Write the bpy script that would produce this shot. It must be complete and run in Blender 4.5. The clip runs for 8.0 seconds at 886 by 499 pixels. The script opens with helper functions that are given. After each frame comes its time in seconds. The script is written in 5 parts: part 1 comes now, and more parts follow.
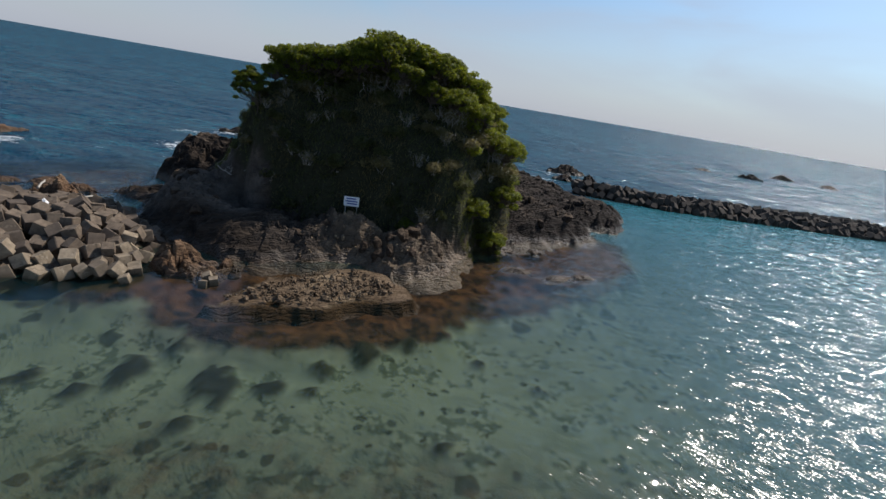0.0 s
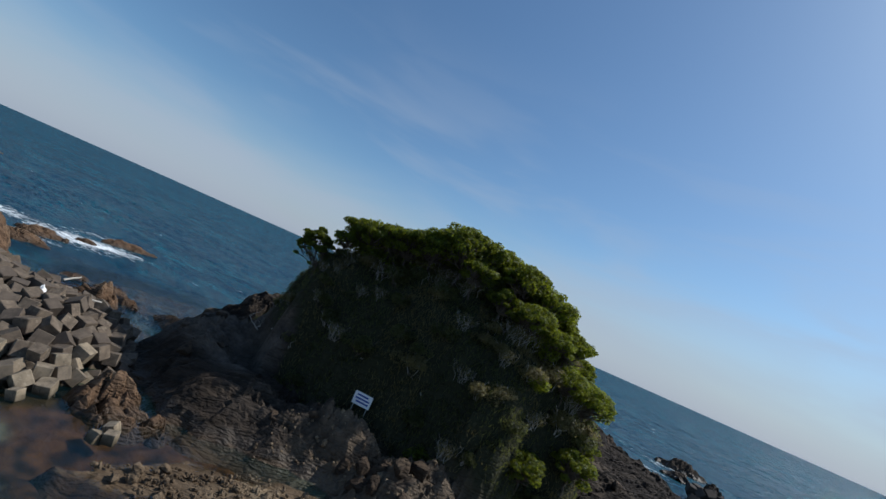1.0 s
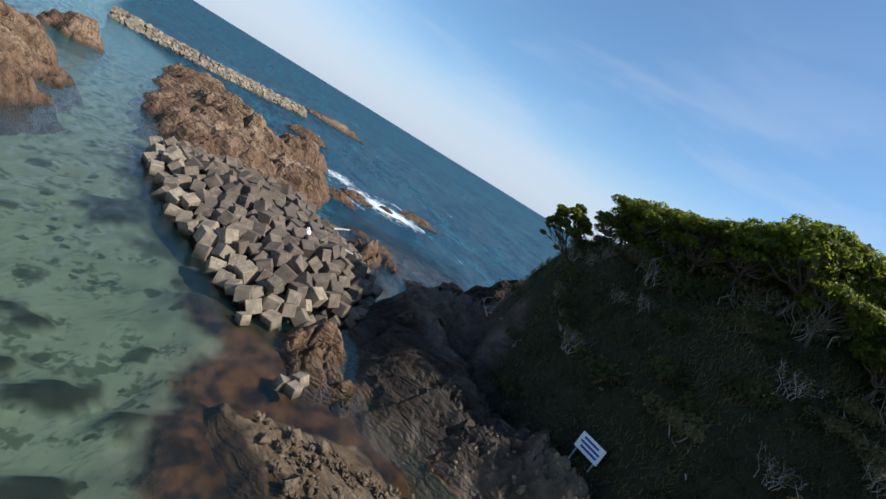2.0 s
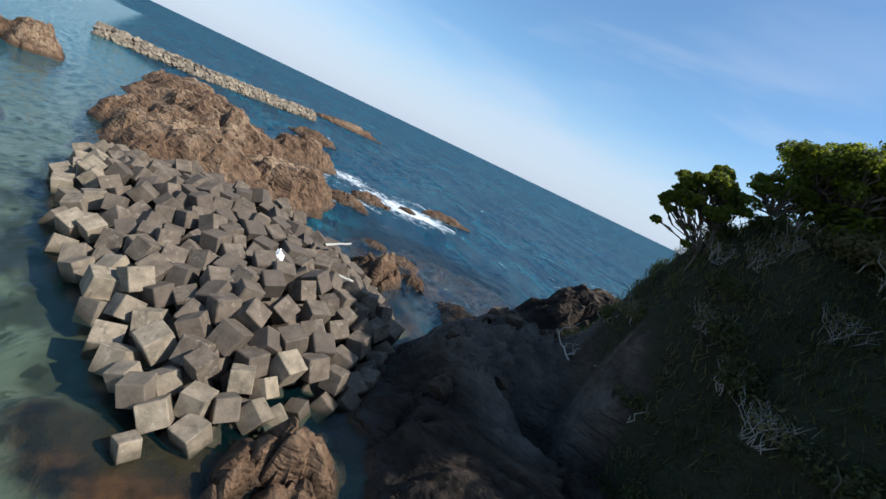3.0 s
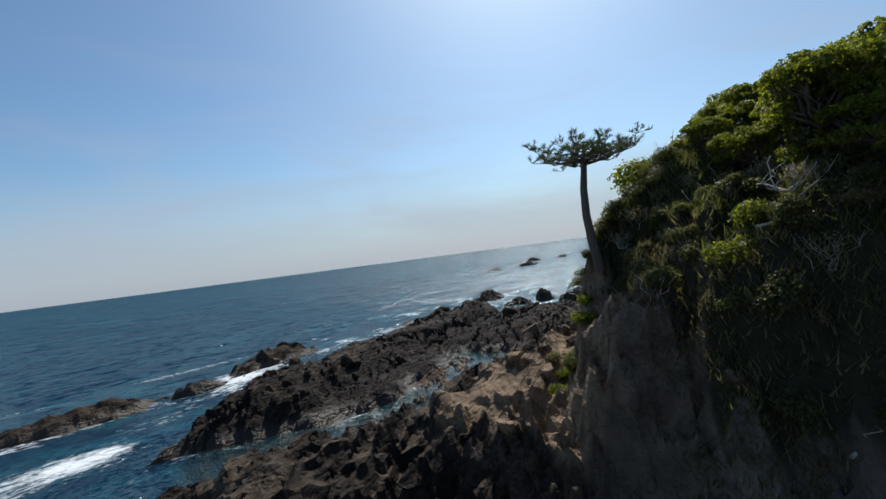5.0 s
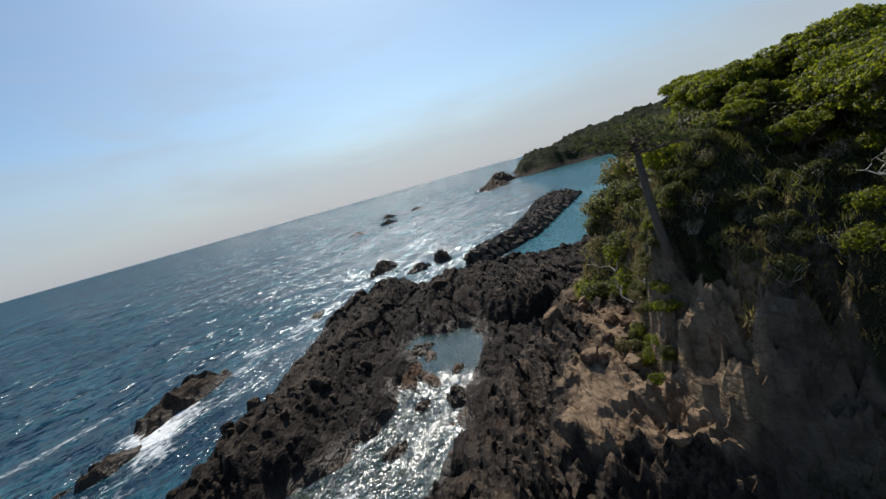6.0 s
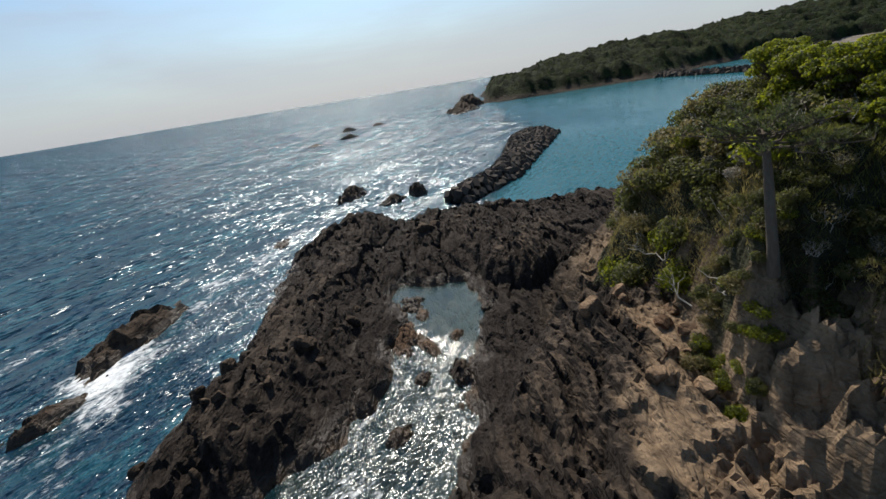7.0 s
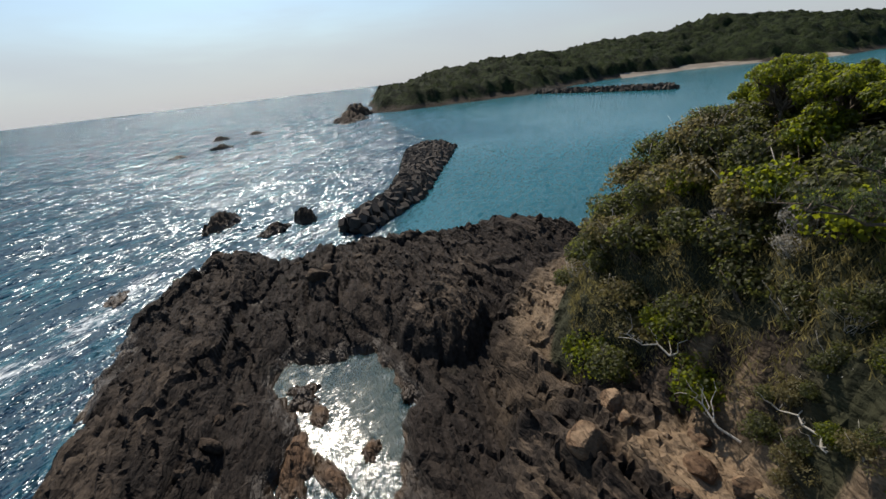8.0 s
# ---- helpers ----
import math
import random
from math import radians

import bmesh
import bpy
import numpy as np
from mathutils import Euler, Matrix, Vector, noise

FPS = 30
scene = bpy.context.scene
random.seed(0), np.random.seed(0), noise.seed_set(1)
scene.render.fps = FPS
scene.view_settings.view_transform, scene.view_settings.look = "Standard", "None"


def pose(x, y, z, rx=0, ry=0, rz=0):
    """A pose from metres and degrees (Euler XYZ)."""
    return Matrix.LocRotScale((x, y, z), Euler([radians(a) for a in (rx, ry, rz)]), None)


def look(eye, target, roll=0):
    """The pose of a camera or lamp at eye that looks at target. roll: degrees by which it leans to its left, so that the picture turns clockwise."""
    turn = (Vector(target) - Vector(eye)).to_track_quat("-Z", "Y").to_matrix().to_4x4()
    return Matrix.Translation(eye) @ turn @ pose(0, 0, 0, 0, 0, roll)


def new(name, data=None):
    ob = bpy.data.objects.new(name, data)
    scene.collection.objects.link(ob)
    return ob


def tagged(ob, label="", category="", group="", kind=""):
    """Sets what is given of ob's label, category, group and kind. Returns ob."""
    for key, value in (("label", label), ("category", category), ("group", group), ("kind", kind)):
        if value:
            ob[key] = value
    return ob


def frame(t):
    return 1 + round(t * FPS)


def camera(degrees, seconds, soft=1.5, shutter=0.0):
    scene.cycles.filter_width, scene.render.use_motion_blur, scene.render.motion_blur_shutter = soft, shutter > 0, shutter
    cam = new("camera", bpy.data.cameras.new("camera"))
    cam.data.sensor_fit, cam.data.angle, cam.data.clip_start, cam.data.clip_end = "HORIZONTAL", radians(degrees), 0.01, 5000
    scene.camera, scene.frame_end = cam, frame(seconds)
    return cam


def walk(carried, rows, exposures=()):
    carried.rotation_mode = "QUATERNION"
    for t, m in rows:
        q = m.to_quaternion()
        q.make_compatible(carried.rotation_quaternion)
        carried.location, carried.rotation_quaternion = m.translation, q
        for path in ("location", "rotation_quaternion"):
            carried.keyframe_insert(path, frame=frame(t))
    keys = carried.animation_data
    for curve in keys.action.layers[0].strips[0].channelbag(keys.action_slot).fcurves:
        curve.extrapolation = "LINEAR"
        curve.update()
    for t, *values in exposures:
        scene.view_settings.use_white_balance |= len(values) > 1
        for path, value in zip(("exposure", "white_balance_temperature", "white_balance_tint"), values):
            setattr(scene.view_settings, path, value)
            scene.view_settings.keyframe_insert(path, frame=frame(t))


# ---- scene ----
cam = camera(89.8, 8.0)
PATH = [
    (0, (1.012, 2.262, 15.346), (1.048, 4.152, 14.692), 9.7),
    (0.5, (3.619, 7.174, 14.267), (3.821, 9.14, 13.96), 3.0),
    (0.7, (4.434, 9.383, 13.767), (4.543, 11.378, 13.677), 2.8),
    (0.8, (4.65, 10.42, 13.62), (4.509, 12.412, 13.733), 8.9),
    (0.9, (4.85, 11.45, 13.53), (4.429, 13.393, 13.749), 17.2),
    (1, (4.954, 12.451, 13.489), (4.267, 14.318, 13.688), 23.9),
    (1.5, (4.722, 17.228, 13.667), (3.25, 18.558, 13.41), 33.1),
    (1.7, (3.828, 18.967, 13.437), (2.32, 20.244, 13.128), 32.7),
    (2.8, (-5.557, 26.912, 11.642), (-7.169, 27.99, 11.15), 27.6),
    (3, (-8.136, 28.049, 11.186), (-9.732, 29.172, 10.748), 25.6),
    (3.5, (-15.114, 30.966, 10.242), (-16.596, 32.281, 9.968), 16.9),
    (4, (-21.953, 33.751, 10.3), (-22.906, 35.508, 10.242), 10.0),
    (4.5, (-29.577, 39.368, 10.731), (-29.5, 41.364, 10.83), 5.5),
    (5, (-35.536, 44.468, 12.264), (-34.396, 46.111, 12.287), -7.3),
    (5.2, (-37.264, 46.49, 13.017), (-35.903, 47.956, 12.989), -12.6),
    (6.3, (-40.986, 56.132, 18.764), (-39.384, 57.255, 18.347), -14.6),
    (6.5, (-40.509, 57.464, 19.416), (-38.917, 58.553, 18.888), -13.3),
    (7, (-38.395, 60.687, 20.249), (-36.812, 61.693, 19.554), -9.2),
    (7.5, (-34.297, 63.781, 20.59), (-32.668, 64.703, 19.884), -7.5),
    (8, (-28.443, 66.753, 20.447), (-26.667, 67.323, 19.726), -6.7),
]
walk(cam, [(t, look(eye, target, roll)) for t, eye, target, roll in PATH],
     [(0, -0.04, 6650, 13), (0.5, -0.11, 6550, 12), (1.0, -0.19, 6150, 9), (1.5, 0.32, 6250, 10), (3.0, 0.52, 6200, 9), (3.5, 0.42, 6150, 9), (4.0, 0.24, 6200, 9), (4.5, -0.14, 6300, 9), (5.0, -0.14, 6450, 9),
      (6.5, -0.04, 6950, 12), (7.0, 0.02, 7000, 12), (7.5, 0.02, 7000, 12), (8.0, 0.06, 7050, 12)])

# ---- world, sun ----
SUN_AZ, SUN_EL = 50.0, 46.5
world = bpy.data.worlds.new("world")
scene.world = world
world.use_nodes = True
wt = world.node_tree
for n in list(wt.nodes):
    wt.nodes.remove(n)


def wnode(kind, **vals):
    n = wt.nodes.new(kind)
    for k, v in vals.items():
        n.inputs[k].default_value = v
    return n


sky = wt.nodes.new("ShaderNodeTexSky")
sky.sky_type, sky.sun_disc = "NISHITA", False
sky.sun_elevation, sky.sun_rotation = radians(SUN_EL), radians(SUN_AZ)
sky.air_density, sky.dust_density, sky.ozone_density, sky.altitude = 1.0, 1.0, 3.5, 0
coord = wt.nodes.new("ShaderNodeTexCoord")
sep = wt.nodes.new("ShaderNodeSeparateXYZ")
wt.links.new(coord.outputs["Generated"], sep.inputs[0])
stretch = wnode("ShaderNodeMapping", Scale=(1.6, 1.6, 7.0), Rotation=(0.05, 0.16, 0.3))
wt.links.new(coord.outputs["Generated"], stretch.inputs["Vector"])
wisp = wnode("ShaderNodeTexNoise", Scale=1.4, Detail=4.5, Roughness=0.48, Distortion=0.4)
wt.links.new(stretch.outputs[0], wisp.inputs["Vector"])
cover = wt.nodes.new("ShaderNodeMapRange")
cover.interpolation_type = "SMOOTHSTEP"
for k, v in (("From Min", 0.45), ("From Max", 0.68), ("To Min", 0.0), ("To Max", 0.52)):
    cover.inputs[k].default_value = v
wt.links.new(wisp.outputs["Fac"], cover.inputs["Value"])
low = wt.nodes.new("ShaderNodeMapRange")
low.interpolation_type = "SMOOTHSTEP"
for k, v in (("From Min", 0.55), ("From Max", 0.08), ("To Min", 0.0), ("To Max", 1.0)):
    low.inputs[k].default_value = v
wt.links.new(sep.outputs["Z"], low.inputs["Value"])
veil = wt.nodes.new("ShaderNodeMath")
veil.operation = "MULTIPLY"
wt.links.new(cover.outputs[0], veil.inputs[0])
wt.links.new(low.outputs[0], veil.inputs[1])
haze = wt.nodes.new("ShaderNodeMapRange")
haze.interpolation_type = "SMOOTHSTEP"
for k, v in (("From Min", 0.25), ("From Max", 0.03), ("To Min", 0.0), ("To Max", 0.82)):
    haze.inputs[k].default_value = v
# the upper edge of the haze bank is uneven
edge = wt.nodes.new("ShaderNodeMath")
edge.operation, edge.inputs[1].default_value = "MULTIPLY_ADD", -0.22
wt.links.new(wisp.outputs["Fac"], edge.inputs[0])
lift = wt.nodes.new("ShaderNodeMath")
lift.operation, lift.inputs[1].default_value = "ADD", 0.11
wt.links.new(sep.outputs["Z"], lift.inputs[0])
wt.links.new(lift.outputs[0], edge.inputs[2])
wt.links.new(edge.outputs[0], haze.inputs["Value"])
most = wt.nodes.new("ShaderNodeMath")
most.operation = "MAXIMUM"
wt.links.new(veil.outputs[0], most.inputs[0])
wt.links.new(haze.outputs[0], most.inputs[1])
thin = wt.nodes.new("ShaderNodeMix")
thin.data_type = "RGBA"
thin.inputs["B"].default_value = (4.7, 5.25, 6.2, 1)
wt.links.new(most.outputs[0], thin.inputs["Factor"])
air = wt.nodes.new("ShaderNodeMix")
air.data_type, air.blend_type = "RGBA", "MULTIPLY"
air.inputs["Factor"].default_value = 1.0
air.inputs["B"].default_value = (0.98, 1.16, 1.2, 1)
wt.links.new(sky.outputs[0], air.inputs["A"])
wt.links.new(air.outputs["Result"], thin.inputs["A"])
back = wnode("ShaderNodeBackground", Strength=0.1)
wt.links.new(thin.outputs["Result"], back.inputs["Color"])
wout = wt.nodes.new("ShaderNodeOutputWorld")
wt.links.new(back.outputs[0], wout.inputs[0])

sun = new("sun", bpy.data.lights.new("sun", "SUN"))
sun.data.energy, sun.data.angle, sun.data.color = 5.0, radians(0.53), (1.0, 0.95, 0.87)
az, el = radians(SUN_AZ), radians(SUN_EL)
to_sun = Vector((math.sin(az) * math.cos(el), math.cos(az) * math.cos(el), math.sin(el)))
sun.matrix_world = look(to_sun * 300, (0, 0, 0))


# ---- noise on arrays ----
TABLE = np.random.RandomState(7).rand(512, 512).astype(np.float64) * 2 - 1


def vnoise(x, y, seed=0):
    """Smooth value noise in -1..1."""
    x, y = np.asarray(x, float) + seed * 17.31, np.asarray(y, float) + seed * 41.77
    i, j = np.floor(x).astype(int), np.floor(y).astype(int)
    u, v = x - i, y - j
    u, v = u * u * u * (u * (u * 6 - 15) + 10), v * v * v * (v * (v * 6 - 15) + 10)
    g = lambda a, b: TABLE[(i + a) & 511, (j + b) & 511]
    return (g(0, 0) * (1 - u) + g(1, 0) * u) * (1 - v) + (g(0, 1) * (1 - u) + g(1, 1) * u) * v


def fbm(x, y, octaves=4, seed=0, gain=0.5):
    out, a = 0.0, 1.0
    for k in range(octaves):
        out = out + a * vnoise(x * 2.03**k, y * 2.03**k, seed + k)
        a *= gain
    return out


def ridged(x, y, octaves=4, seed=0, gain=0.5):
    out, a = 0.0, 1.0
    for k in range(octaves):
        out = out + a * (1 - 2 * np.abs(vnoise(x * 2.1**k, y * 2.1**k, seed + k)))
        a *= gain
    return out


def facets(x, y, cell, seed=0, edges=False):
    """Blocky rock: each cell is a tilted plane; returns the height in about -0.5..0.5."""
    x, y = np.asarray(x, float) / cell, np.asarray(y, float) / cell
    x, y = x + 0.35 * vnoise(x * 1.3, y * 1.3, seed + 5), y + 0.35 * vnoise(x * 1.3, y * 1.3, seed + 6)
    i, j = np.floor(x).astype(int), np.floor(y).astype(int)
    best, after, out = np.full(x.shape, 9.0), np.full(x.shape, 9.0), np.zeros(x.shape)
    for a in (-1, 0, 1):
        for b in (-1, 0, 1):
            p, q = (i + a + seed * 31) & 511, (j + b + seed * 57) & 511
            cx, cy = i + a + 0.5 + 0.45 * TABLE[p, q], j + b + 0.5 + 0.45 * TABLE[q, p]
            d = (x - cx) ** 2 + (y - cy) ** 2
            h = 0.5 * TABLE[(p + 9) & 511, q] + 0.45 * TABLE[p, (q + 3) & 511] * (x - cx) + 0.45 * TABLE[(p + 5) & 511, (q + 8) & 511] * (y - cy)
            near = d < best
            after = np.where(near, best, np.minimum(after, d))
            best, out = np.where(near, d, best), np.where(near, h, out)
    return (out, np.sqrt(after) - np.sqrt(best)) if edges else out


def inside(x, y, outline):
    """Distance to a closed outline, positive inside."""
    p = np.array(outline, float)
    q = np.roll(p, -1, 0)
    d, odd = np.full(np.shape(x), 1e9), np.zeros(np.shape(x), bool)
    for (ax, ay), (bx, by) in zip(p, q):
        ex, ey = bx - ax, by - ay
        t = np.clip(((x - ax) * ex + (y - ay) * ey) / (ex * ex + ey * ey), 0, 1)
        d = np.minimum(d, np.hypot(x - ax - t * ex, y - ay - t * ey))
        if ay != by:
            odd ^= ((y >= ay) != (y >= by)) & (x < ax + (y - ay) * ex / ey)
    return np.where(odd, d, -d)


def smooth(a, b, v):
    t = np.clip((v - a) / (b - a), 0, 1)
    return t * t * (3 - 2 * t)


def mound(x, y, cx, cy, rx, ry, deg, h, power=2.0):
    c, s = math.cos(radians(deg)), math.sin(radians(deg))
    u, v = ((x - cx) * c + (y - cy) * s) / rx, (-(x - cx) * s + (y - cy) * c) / ry
    r = np.sqrt(u * u + v * v)
    return h * np.clip(1 - r**power, 0, 1) ** 0.7


def grid_mesh(name, xs, ys, z, keep=None, soft=True, **attributes):
    """A sheet over the lines xs and ys; keep: which corners belong to it."""
    nx, ny = len(xs), len(ys)
    gx, gy = np.meshgrid(xs, ys)
    co = np.stack([gx, gy, z], -1).reshape(-1, 3)
    ids = np.arange(nx * ny).reshape(ny, nx)
    quads = np.stack([ids[:-1, :-1], ids[:-1, 1:], ids[1:, 1:], ids[1:, :-1]], -1).reshape(-1, 4)
    if keep is not None:
        quads = quads[keep.reshape(-1)[quads].any(1)]
        used = np.unique(quads)
        remap = np.zeros(nx * ny, int)
        remap[used] = np.arange(len(used))
        quads, co = remap[quads], co[used]
        attributes = {k: v.reshape(-1)[used] for k, v in attributes.items()}
    me = bpy.data.meshes.new(name)
    me.vertices.add(len(co))
    me.vertices.foreach_set("co", co.ravel())
    me.loops.add(quads.size)
    me.loops.foreach_set("vertex_index", quads.ravel())
    me.polygons.add(len(quads))
    me.polygons.foreach_set("loop_start", np.arange(len(quads)) * 4)
    me.polygons.foreach_set("use_smooth", np.full(len(quads), soft, bool))
    me.update(calc_edges=True)
    for k, v in attributes.items():
        me.attributes.new(k, "FLOAT", "POINT").data.foreach_set("value", np.ascontiguousarray(v, float).ravel())
    return me


def mesh_from(name, verts, faces, mat=None, shade=False):
    me = bpy.data.meshes.new(name)
    me.from_pydata([tuple(v) for v in verts], [], [tuple(int(i) for i in f) for f in faces])
    me.update()
    if shade:
        me.polygons.foreach_set("use_smooth", np.ones(len(me.polygons), bool))
    if mat:
        me.materials.append(mat)
    return me


def part(name, me, parent, label=""):
    ob = new(name, me)
    ob.parent = parent
    return tagged(ob, label)


# ---- materials ----
class Nodes:
    """Short hand for a material's node tree."""

    def __init__(self, name):
        self.mat = bpy.data.materials.new(name)
        self.mat.use_nodes = True
        self.tree = self.mat.node_tree
        for n in list(self.tree.nodes):
            self.tree.nodes.remove(n)
        self.out = self.tree.nodes.new("ShaderNodeOutputMaterial")

    def add(self, kind, links=None, **props):
        n = self.tree.nodes.new(kind)
        if "operation" in props:
            n.operation = props["operation"]
        if "use_clamp" in props:
            n.use_clamp = props["use_clamp"]
        if "interpolation_type" in props:
            n.interpolation_type = props["interpolation_type"]
        if "data_type" in props:
            n.data_type = props["data_type"]
            if n.data_type == "RGBA":
                n.blend_type = props["blend_type"]
        if "attribute_name" in props:
            n.attribute_name = props["attribute_name"]
        if "feature" in props:
            n.feature = props["feature"]
        for k, v in (links or {}).items():
            self.put(n, k, v)
        return n

    def put(self, n, k, v):
        if isinstance(v, bpy.types.NodeSocket):
            self.tree.links.new(v, n.inputs[k])
        else:
            n.inputs[k].default_value = v

    def math(self, op, a, b=0.0, clamp=False):
        n = self.add("ShaderNodeMath", {0: a, 1: b}, operation=op, use_clamp=clamp)
        return n.outputs[0]

    def place(self):
        return self.add("ShaderNodeNewGeometry").outputs["Position"]

    def scaled(self, vec, scale, turn=(0, 0, 0)):
        return self.add("ShaderNodeMapping", {"Vector": vec, "Scale": scale, "Rotation": turn}).outputs[0]

    def noise(self, vec, scale, detail=4.0, rough=0.55, distort=0.0):
        return self.add("ShaderNodeTexNoise", {"Vector": vec, "Scale": scale, "Detail": detail, "Roughness": rough, "Distortion": distort}).outputs["Fac"]

    def span(self, v, a, b, c=0.0, d=1.0):
        n = self.add("ShaderNodeMapRange", {"Value": v, "From Min": a, "From Max": b, "To Min": c, "To Max": d}, interpolation_type="SMOOTHSTEP")
        return n.outputs[0]

    def mix(self, f, a, b, blend="MIX"):
        n = self.add("ShaderNodeMix", {"Factor": f}, data_type="RGBA", blend_type=blend)
        self.put(n, "A", a)
        self.put(n, "B", b)
        return n.outputs["Result"]

    def attr(self, name):
        return self.add("ShaderNodeAttribute", attribute_name=name).outputs["Fac"]

    def bump(self, height, strength, distance, normal=None):
        links = {"Height": height, "Strength": strength, "Distance": distance}
        if normal:
            links["Normal"] = normal
        return self.add("ShaderNodeBump", links).outputs[0]

    def vec(self, op, a, b=None):
        n = self.add("ShaderNodeVectorMath", {0: a} if b is None else {0: a, 1: b}, operation=op)
        return n.outputs[0]

    def slopes(self, vec, scale, amount):
        n = self.add("ShaderNodeTexNoise", {"Vector": vec, "Scale": scale, "Detail": 3.0, "Roughness": 0.55, "Distortion": 0.4})
        off = self.vec("MULTIPLY", self.vec("SUBTRACT", n.outputs["Color"], (0.5, 0.5, 0.5)), (1, 1, 0))
        s = self.add("ShaderNodeVectorMath", {0: off, "Scale": amount}, operation="SCALE")
        return s.outputs[0]

    def surface(self, color, rough=0.8, normal=None, spec=0.3, **more):
        links = {"Base Color": color, "Roughness": rough, "Specular IOR Level": spec}
        if normal:
            links["Normal"] = normal
        links.update(more)
        n = self.add("ShaderNodeBsdfPrincipled", links)
        self.tree.links.new(n.outputs[0], self.out.inputs[0])
        return self.mat


def rgb(r, g, b):
    return (r, g, b, 1.0)


def rock_material(name, dark, mid, pale, wet_line=0.9, low_pale=1.8, weed_line=0.55):
    m = Nodes(name)
    p = m.place()
    z = m.add("ShaderNodeSeparateXYZ", {0: p}).outputs["Z"]
    # along the beds: turned first, then drawn out
    bed = m.scaled(m.scaled(p, (1, 1, 1), (0.3, 0.15, radians(-30))), (0.3, 1.5, 1.5))
    big, fine, veins = m.noise(p, 0.16, 3), m.noise(p, 2.6, 6, 0.65), m.noise(bed, 1.4, 5, 0.6, 0.4)
    col = m.mix(m.span(veins, 0.3, 0.7), dark, mid)
    col = m.mix(m.math("MULTIPLY", m.math("MULTIPLY", m.span(big, 0.45, 0.68), m.span(fine, 0.35, 0.65)), m.span(z, low_pale, low_pale + 2.5)), col, pale)
    up = m.add("ShaderNodeSeparateXYZ", {0: m.add("ShaderNodeNewGeometry").outputs["Normal"]}).outputs["Z"]
    # dry pale dust lies on the flats, higher up
    col = m.mix(m.math("MULTIPLY", m.math("MULTIPLY", m.span(up, 0.5, 0.95), m.span(z, 1.2, 5.0)), m.span(m.noise(p, 0.5, 5), 0.4, 0.6, 0, 0.8)), col, pale)
    wet = m.span(m.math("ADD", z, m.math("MULTIPLY", m.noise(p, 0.9, 4), 1.2)), wet_line + 0.9, wet_line, 0, 1)
    col = m.mix(m.math("MULTIPLY", wet, 0.55), col, rgb(0.03, 0.02, 0.012))
    weed = m.math("MULTIPLY", m.span(z, weed_line, weed_line - 0.5), m.span(m.noise(p, 0.6, 5), 0.4, 0.55))
    weed = m.math("MAXIMUM", weed, m.span(z, 0.05, -0.1))
    col = m.mix(m.math("MULTIPLY", weed, 0.92), col, rgb(0.045, 0.023, 0.007))
    bend = m.vec("ADD", bed, m.vec("MULTIPLY", m.add("ShaderNodeTexNoise", {"Vector": p, "Scale": 0.8, "Detail": 3.0}).outputs["Color"], (0.8, 0.8, 0.8)))
    crack = m.add("ShaderNodeTexVoronoi", {"Vector": bend, "Scale": 0.9}, feature="DISTANCE_TO_EDGE").outputs["Distance"]
    split = m.add("ShaderNodeTexVoronoi", {"Vector": bend, "Scale": 2.6}, feature="DISTANCE_TO_EDGE").outputs["Distance"]
    col = m.mix(m.math("MULTIPLY", m.span(crack, 0.03, 0.0), 0.15), col, rgb(0.012, 0.01, 0.008))
    n = m.bump(m.span(crack, 0.0, 0.12), 0.4, 0.2)
    n = m.bump(m.span(split, 0.0, 0.3), 0.45, 0.1, n)
    n = m.bump(fine, 0.85, 0.16, n)
    n = m.bump(m.noise(bed, 5, 6, 0.7), 0.7, 0.08, n)
    return m.surface(col, m.span(wet, 0, 1, 0.85, 0.5), n, m.span(wet, 0, 1, 0.13, 0.35))


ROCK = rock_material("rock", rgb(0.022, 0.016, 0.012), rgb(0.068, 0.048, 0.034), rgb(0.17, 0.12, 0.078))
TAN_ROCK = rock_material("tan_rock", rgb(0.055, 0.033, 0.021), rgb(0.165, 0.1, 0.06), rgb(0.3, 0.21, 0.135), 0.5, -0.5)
BAR_ROCK = rock_material("bar_rubble", rgb(0.075, 0.052, 0.033), rgb(0.17, 0.122, 0.08), rgb(0.3, 0.23, 0.15), -0.75, -2.5, 0.22)


def soil_material():
    m = Nodes("scrub_ground")
    p = m.place()
    col = m.mix(m.span(m.noise(p, 0.7, 5), 0.35, 0.65), rgb(0.03, 0.032, 0.012), rgb(0.1, 0.085, 0.04))
    n = m.bump(m.noise(p, 5, 5, 0.7), 0.9, 0.2)
    return m.surface(col, 0.95, n, 0.1)


